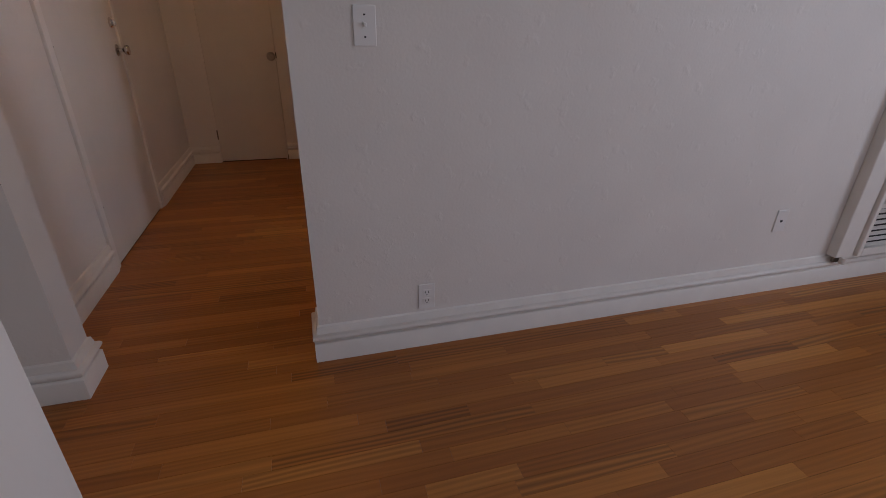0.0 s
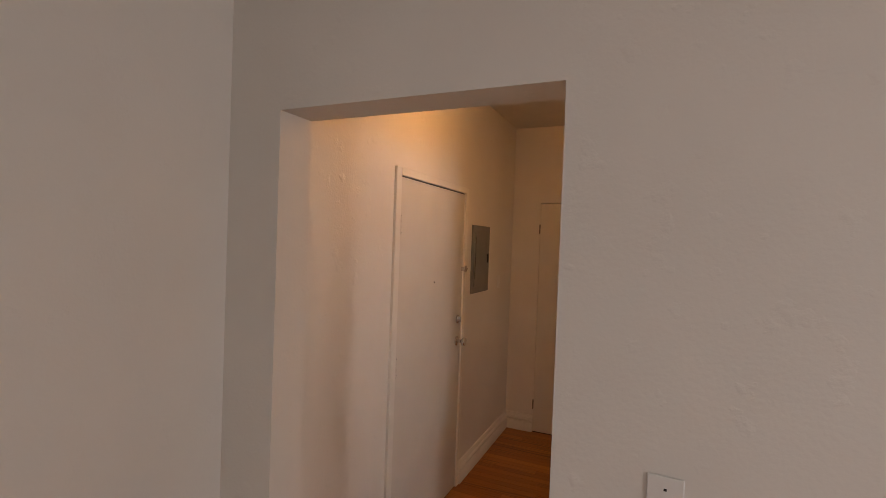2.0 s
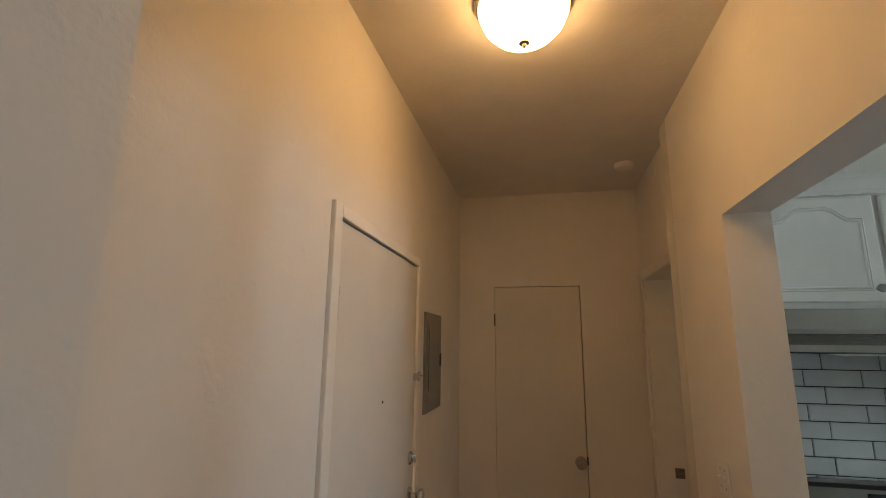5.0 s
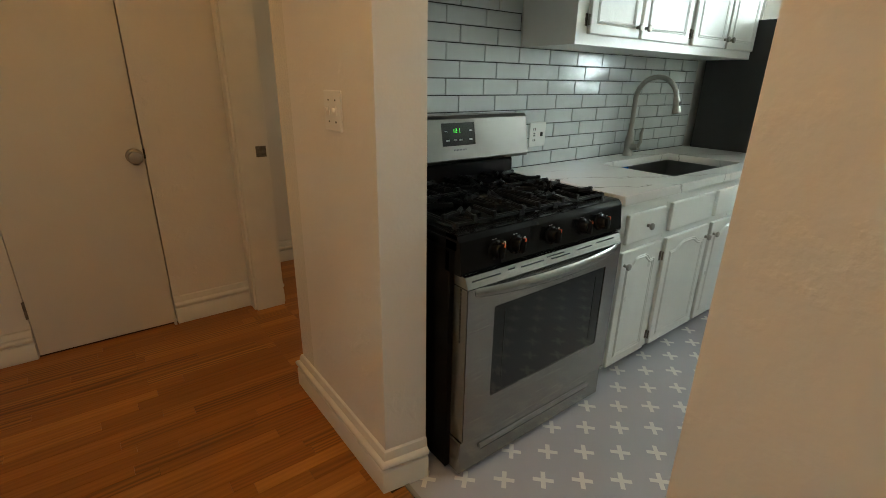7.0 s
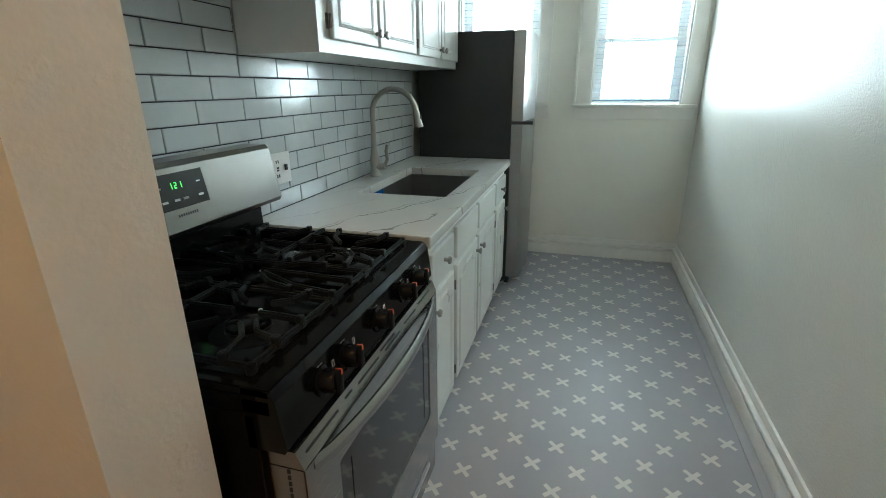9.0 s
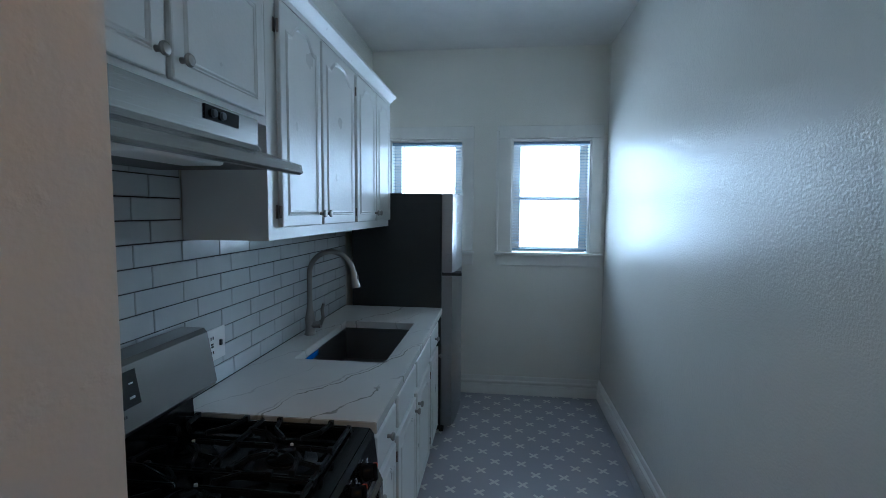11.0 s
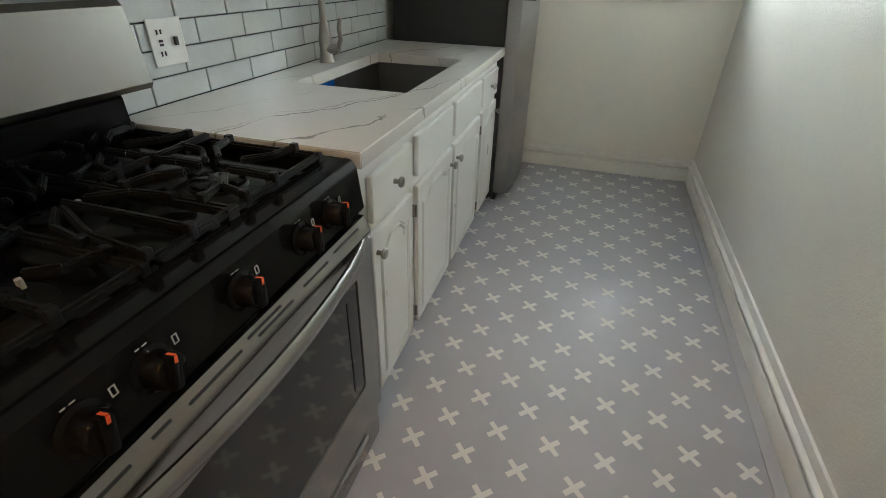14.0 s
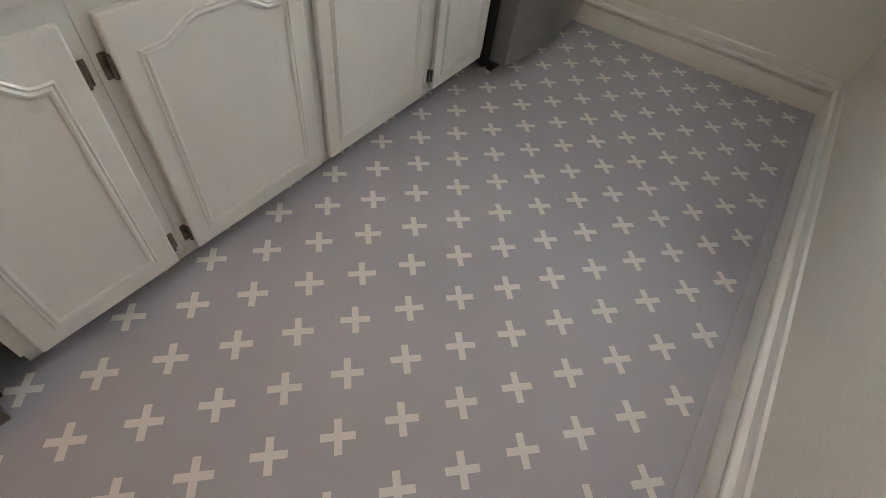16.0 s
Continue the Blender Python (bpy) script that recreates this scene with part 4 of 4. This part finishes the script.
# knobs on the sloping fascia
slope = Vector((0, -.992, .124)).normalized()
for kx in (1.612, 1.705, 1.878, 2.052, 2.160):
    c = Vector((kx, RF - .0525, .855))
    bm = bmesh.new()
    lathe(bm, [(.032, 0), (.032, .003), (.025, .006), (.0235, .030), (.020, .034), (.002, .034)], c, slope, 20)
    t = bmesh.new()
    box(t, -.009, -.024, .010, .009, .024, .042, r=.005)
    q = Vector((0, 0, 1)).rotation_difference(slope).to_matrix().to_4x4()
    merge(bm, t, Matrix.Translation(c) @ q @ Matrix.Rotation(radians(-12), 4, 'Z'))
    k = part("knob", bm, BLACK, rg, "black control knob with an orange mark", smooth=True)
    bm = bmesh.new()
    box(bm, -.0022, .014, .0422, .0022, .0235, .0430)
    box(bm, -.0022, .0242, .030, .0022, .0250, .0422)
    bmesh.ops.transform(bm, matrix=Matrix.Translation(c) @ q @ Matrix.Rotation(radians(-12), 4, 'Z'), verts=bm.verts)
    part("pointer", bm, ORANGE, k)
    for sp in ((.038, .007, .0006, .040, .017, .0011), (.045, .007, .0006, .047, .017, .0011), (.038, .005, .0006, .047, .0065, .0011), (.038, .0175, .0006, .047, .019, .0011),
               (-.010, .034, .0006, -.004, .0355, .0011), (0, .034, .0006, .007, .0355, .0011)):
        bm = bmesh.new()
        box(bm, *sp)
        bmesh.ops.transform(bm, matrix=Matrix.Translation(c) @ q, verts=bm.verts)
        part("printed_mark", bm, PRINT, fascia)
# oven door
DZ0, DZ1, DY = .176, .756, RF - .078
bm = bmesh.new()
GX0, GX1, GZ0, GZ1 = 1.604, 2.200, .325, .668
ring_slab(bm, (RX0 + .012, DZ0, RX1 - .012, DZ1), (GX0, GZ0, GX1, GZ1), 'y', DY, RF - .002)
od = part("oven_door", bm, STEELH, rg, "brushed stainless oven door")
bm = bmesh.new()
prism(bm, [(DY, .7565), (DY + .015, .792), (RF - .002, .792), (RF - .002, .7565)], 'x', RX0 + .012, RX1 - .012)
part("door_top", bm, STEELH, od)
boxes("oven_window", GLASSB, [(GX0 - .001, DY + .003, GZ0 - .001, GX1 + .001, DY + .012, GZ1 + .001)], od, "dark oven glass")
for bx in (GX0 + .05, GX1 - .052):
    boxes("window_border", DARK, [(bx, DY + .0015, GZ0 + .03, bx + .002, DY + .0028, GZ1 - .03)], od)
pts = []
for i in range(17):
    u = i / 16
    s = math.sin(math.pi * u)
    pts.append((RX0 + .045 + (RX1 - RX0 - .09) * u, DY + .006 - .046 * s ** .7, .738))
bm = bmesh.new()
tube(bm, pts, [.008 + .003 * math.sin(math.pi * i / 16) for i in range(17)], 14, flat=2.0)
part("oven_handle", bm, STEELH, od, "bowed stainless handle", smooth=True)
for xa, ln, up in ((.035, .12, .2), (.19, .03, .5), (.25, .11, .2), (.38, .09, .7), (.40, .10, -.1), (.54, .09, .2), (.66, .11, .5)):
    z = .772 + .012 * up
    y = DY + (z - .7565) * .4225
    bm = bmesh.new()
    prism(bm, [(y, z), (y + .0017, z + .004), (y + .0007, z + .0045), (y - .001, z + .0005)], 'x', RX0 + xa, RX0 + xa + ln)
    part("vent_slot", bm, DARK, od)
bm = bmesh.new()
for i in range(14):
    box(bm, RX0 + .0112, DY + .03, .56 + i * .014, RX0 + .013, DY + .036, .569 + i * .014)
part("side_vents", bm, DARK, od)
bm = bmesh.new()
box(bm, RX0 + .012, DY + .012, .030, RX1 - .012, RF - .002, .166, r=.004)
dw = part("storage_drawer", bm, STEELH, rg, "stainless bottom drawer")
boxes("drawer_pull", STEEL, [(RX0 + .10, DY + .004, .104, RX1 - .10, DY + .013, .124)], dw, r=.003)
# dark strip stands in for the shade in the slot under the pull
boxes("pull_shadow_slot", DARK, [(RX0 + .11, DY + .008, .097, RX1 - .11, DY + .0135, .103)], dw)
# backguard
bm = bmesh.new()
prism(bm, [(2.095, .905), (2.165, .905), (2.165, 1.02), (2.110, 1.02), (2.100, 1.0)], 'x', RX0 + .004, RX1 - .002)
part("backguard_base", bm, BLACK, rg)
bm = bmesh.new()
prism(bm, [(2.050, 1.020), (2.042, 1.034), (2.072, 1.200), (2.084, 1.214), (2.165, 1.214), (2.165, 1.020)], 'x', RX0 + .004, RX1 + .046)
bg = part("backguard", bm, STEELB, rg, "stainless back panel with a digital clock")


def on_guard(bm, x0, x1, z0, z1, d, t=.001):
    def yy(z):
        return 2.042 + (z - 1.034) * .030 / .166 - d
    vs = [bm.verts.new(p) for p in ((x0, yy(z0), z0), (x1, yy(z0), z0), (x1, yy(z1), z1), (x0, yy(z1), z1), (x0, yy(z0) - t, z0), (x1, yy(z0) - t, z0), (x1, yy(z1) - t, z1), (x0, yy(z1) - t, z1))]
    for f in ((0, 3, 2, 1), (4, 5, 6, 7), (0, 1, 5, 4), (1, 2, 6, 5), (2, 3, 7, 6), (3, 0, 4, 7)):
        bm.faces.new([vs[i] for i in f])


bm = bmesh.new()
on_guard(bm, 1.840, 2.020, 1.092, 1.185, 0, .0012)
disp = part("clock_display", bm, GLASSB, bg, "black glass clock display")
SEG = {'1': "bc", '2': "abged"}
bm = bmesh.new()
for ch, cx in (('1', 1.897), ('2', 1.913), ('1', 1.929)):
    w, z0, zm, z1, t = .008, 1.145, 1.153, 1.161, .0018
    for s in SEG[ch]:
        if s == 'a':
            on_guard(bm, cx, cx + w, z1 - t, z1, .0014)
        if s == 'g':
            on_guard(bm, cx, cx + w, zm - t / 2, zm + t / 2, .0014)
        if s == 'd':
            on_guard(bm, cx, cx + w, z0, z0 + t, .0014)
        if s == 'b':
            on_guard(bm, cx + w - t, cx + w, zm, z1, .0016)
        if s == 'c':
            on_guard(bm, cx + w - t, cx + w, z0, zm, .0016)
        if s == 'e':
            on_guard(bm, cx, cx + t, z0, zm, .0016)
part("digits", bm, LED, disp, "green clock digits 12 1")
for cx, cw, z0, z1 in ((1.860, .018, 1.112, 1.118), (1.900, .018, 1.112, 1.118), (1.930, .018, 1.112, 1.118), (1.985, .018, 1.112, 1.118), (1.855, .014, 1.150, 1.154), (1.990, .014, 1.150, 1.154)):
    bm = bmesh.new()
    on_guard(bm, cx, cx + cw, z0, z1, .0014)
    part("button_mark", bm, PRINT, disp)
bm = bmesh.new()
for i in range(9):
    on_guard(bm, 1.897 + i * .008, 1.902 + i * .008, 1.070, 1.077, .0004, .0006)
part("maker_mark", bm, DARK, bg)

# ---- kitchen: refrigerator ----
fr = thing("refrigerator", (4.50, 1.78, 0), "top-freezer refrigerator with stainless doors and black sides", "refrigerator")
FX0, FX1 = 4.162, 4.90
boxes("body", FRIDGE, [(FX0, 1.490, .03, FX1, 2.14, 1.738)], fr, r=.006)


def bowed(x0, x1, z0, z1):
    n, out = 10, []
    for i in range(n + 1):
        u = i / n
        out.append((x0 + (x1 - x0) * u, 1.412 - .035 * math.sin(math.pi * u) ** .7))
    return out + [(x1, 1.486), (x0, 1.486)]


for nm, z0, z1 in (("freezer_door", 1.180, 1.738), ("fridge_door", .060, 1.158)):
    bm = bmesh.new()
    prism(bm, bowed(FX0 + .001, FX1 - .001, z0, z1), 'z', z0, z1)
    bmesh.ops.bevel(bm, geom=[e for e in bm.edges if abs(e.verts[0].co.z - e.verts[1].co.z) < .001], offset=.006, segments=2, affect='EDGES')
    part(nm, bm, STEEL, fr, "bowed stainless door", smooth=True)
bm = bmesh.new()
box(bm, FX0 + .004, 1.423, 1.159, FX1 - .004, 1.485, 1.179)
prism(bm, [(FX0 + .002, 1.345), (FX0 + .12, 1.358), (FX0 + .12, 1.44), (FX0 + .002, 1.44)], 'z', 1.160, 1.178)
part("grip_recess", bm, DARK, fr)
boxes("base_grille", DARK, [(FX0 + .01, 1.47, .012, FX1 - .01, 1.50, .058)], fr, r=.003)
boxes("hinge_cover", DARK, [(FX1 - .10, 1.42, 1.7385, FX1 - .02, 1.54, 1.757)], fr, r=.004)
for fx in (FX0 + .06, FX1 - .06):
    bm = bmesh.new()
    lathe(bm, [(.02, 0), (.02, .015), (.012, .03)], (fx, 1.54, 0), (0, 0, 1), 12)
    part("foot", bm, DARK, fr)

# ---- backsplash tiles ----
bs = thing("backsplash", (2.8, 2.19, .93), "glossy white subway tile backsplash with dark grout", "backsplash", kind="structure")
boxes("grout", GROUT, [(1.416, 2.1905, .90, 4.160, 2.1995, 1.5075), (1.416, 2.1905, 1.5075, 2.399, 2.1995, 1.80)], bs)
TW, TH, J = .2215, .0719, .0042
meshes = {}


def tile_at(x0, x1, z0, z1):
    w, h = round(x1 - x0, 4), round(z1 - z0, 4)
    if (w, h) not in meshes:
        bm = bmesh.new()
        a, b, e = w / 2, h / 2, .0022
        back = [bm.verts.new((x, 0, z)) for x, z in ((-a, -b), (a, -b), (a, b), (-a, b))]
        mid = [bm.verts.new((x, -.0055, z)) for x, z in ((-a, -b), (a, -b), (a, b), (-a, b))]
        top = [bm.verts.new((x, -.0072, z)) for x, z in ((-a + e, -b + e), (a - e, -b + e), (a - e, b - e), (-a + e, b - e))]
        for p, q in ((back, mid), (mid, top)):
            for i in range(4):
                bm.faces.new((p[i], p[(i + 1) % 4], q[(i + 1) % 4], q[i]))
        bm.faces.new(top)
        bmesh.ops.recalc_face_normals(bm, faces=bm.faces[:])
        me = bpy.data.meshes.new("tile")
        bm.to_mesh(me)
        bm.free()
        me.materials.append(TILE)
        meshes[(w, h)] = me
    t = new("tile", meshes[(w, h)])
    t.parent, t.matrix_parent_inverse = bs, Matrix.Translation(base_of(bs)).inverted()
    t.location = ((x0 + x1) / 2, 2.1915, (z0 + z1) / 2)
    t.rotation_euler = (radians(random.uniform(-.35, .35)), 0, radians(random.uniform(-.35, .35)))


for row in range(12):
    z = .933 + row * TH
    z1 = z + TH - J
    lim = 4.158 if row < 8 else 2.398
    x = (2.024 if row % 2 == 0 else 1.948) - TW * 4 + J
    while x < lim:
        a, b = max(x, 1.417), min(x + TW - J, lim)
        if b - a > .012:
            tile_at(a, b, z, min(z1, 1.80))
        x += TW

# ---- oak strip floors ----
fl = structure(thing("floor_wood", (.6, 0, 0), "", "floor"), "worn reddish-brown oak strip floor", "floor")
PW = .0572
pl = bmesh.new()
g = .0002
box(pl, 0, g, -.015, 1, PW - g, 0)
for v in pl.verts:
    if v.co.z > -.001:
        v.co.y += .0003 if v.co.y < PW / 2 else -.0003
plank_mesh = bpy.data.meshes.new("plank")
pl.to_mesh(plank_mesh)
pl.free()
plank_mesh.materials.append(WOODP)
AREAS = [(0, 5.3, -4.6, 0), (.209, 1.058, 0, .141), (0, 1.265, .141, 3.33), (1.265, 1.317, .71, 1.56), (1.265, 1.47, 2.33, 3.33), (1.47, 3.55, 2.33, 3.95)]
rng = random.Random(5)
verts, faces, count = [], [], 0
for ax0, ax1, ay0, ay1 in AREAS:
    r0, r1 = math.floor(ay0 / PW), math.ceil(ay1 / PW)
    for rr in range(r0, r1):
        ya, yb = max(ay0, rr * PW), min(ay1, (rr + 1) * PW)
        if yb - ya < .004:
            continue
        x = ax0 - rng.uniform(0, .5)
        while x < ax1:
            ln = rng.choice((.30, .42, .55, .70, .9, 1.1))
            a, b = max(ax0, x), min(ax1, x + ln)
            x += ln
            if b - a < .02:
                continue
            near = (-1.25 < ya < 2.6 and a < 2.2)
            if near and count < 300 and yb - ya > PW - .001:
                p = new("plank", plank_mesh)
                p.parent, p.matrix_parent_inverse = fl, Matrix.Translation(base_of(fl)).inverted()
                p.location = (a + .0003, ya, 0)
                p.scale = (b - a - .0006, 1, 1)
                count += 1
            else:
                k = len(verts)
                y2, y3 = ya + g, yb - g
                verts += [(a + .0003, y2, -.015), (b - .0003, y2, -.015), (b - .0003, y3, -.015), (a + .0003, y3, -.015), (a + .0003, y2 + .0003, 0), (b - .0003, y2 + .0003, 0), (b - .0003, y3 - .0003, 0), (a + .0003, y3 - .0003, 0)]
                faces += [(k + 4, k + 5, k + 6, k + 7), (k, k + 1, k + 5, k + 4), (k + 1, k + 2, k + 6, k + 5), (k + 2, k + 3, k + 7, k + 6), (k + 3, k, k + 4, k + 7)]
me = bpy.data.meshes.new("planks_rest")
me.from_pydata(verts, [], faces)
me.materials.append(WOODI)
rest = new("planks_rest", me)
rest.parent, rest.matrix_parent_inverse = fl, Matrix.Translation(base_of(fl)).inverted()
tagged(rest, kind="stuff")
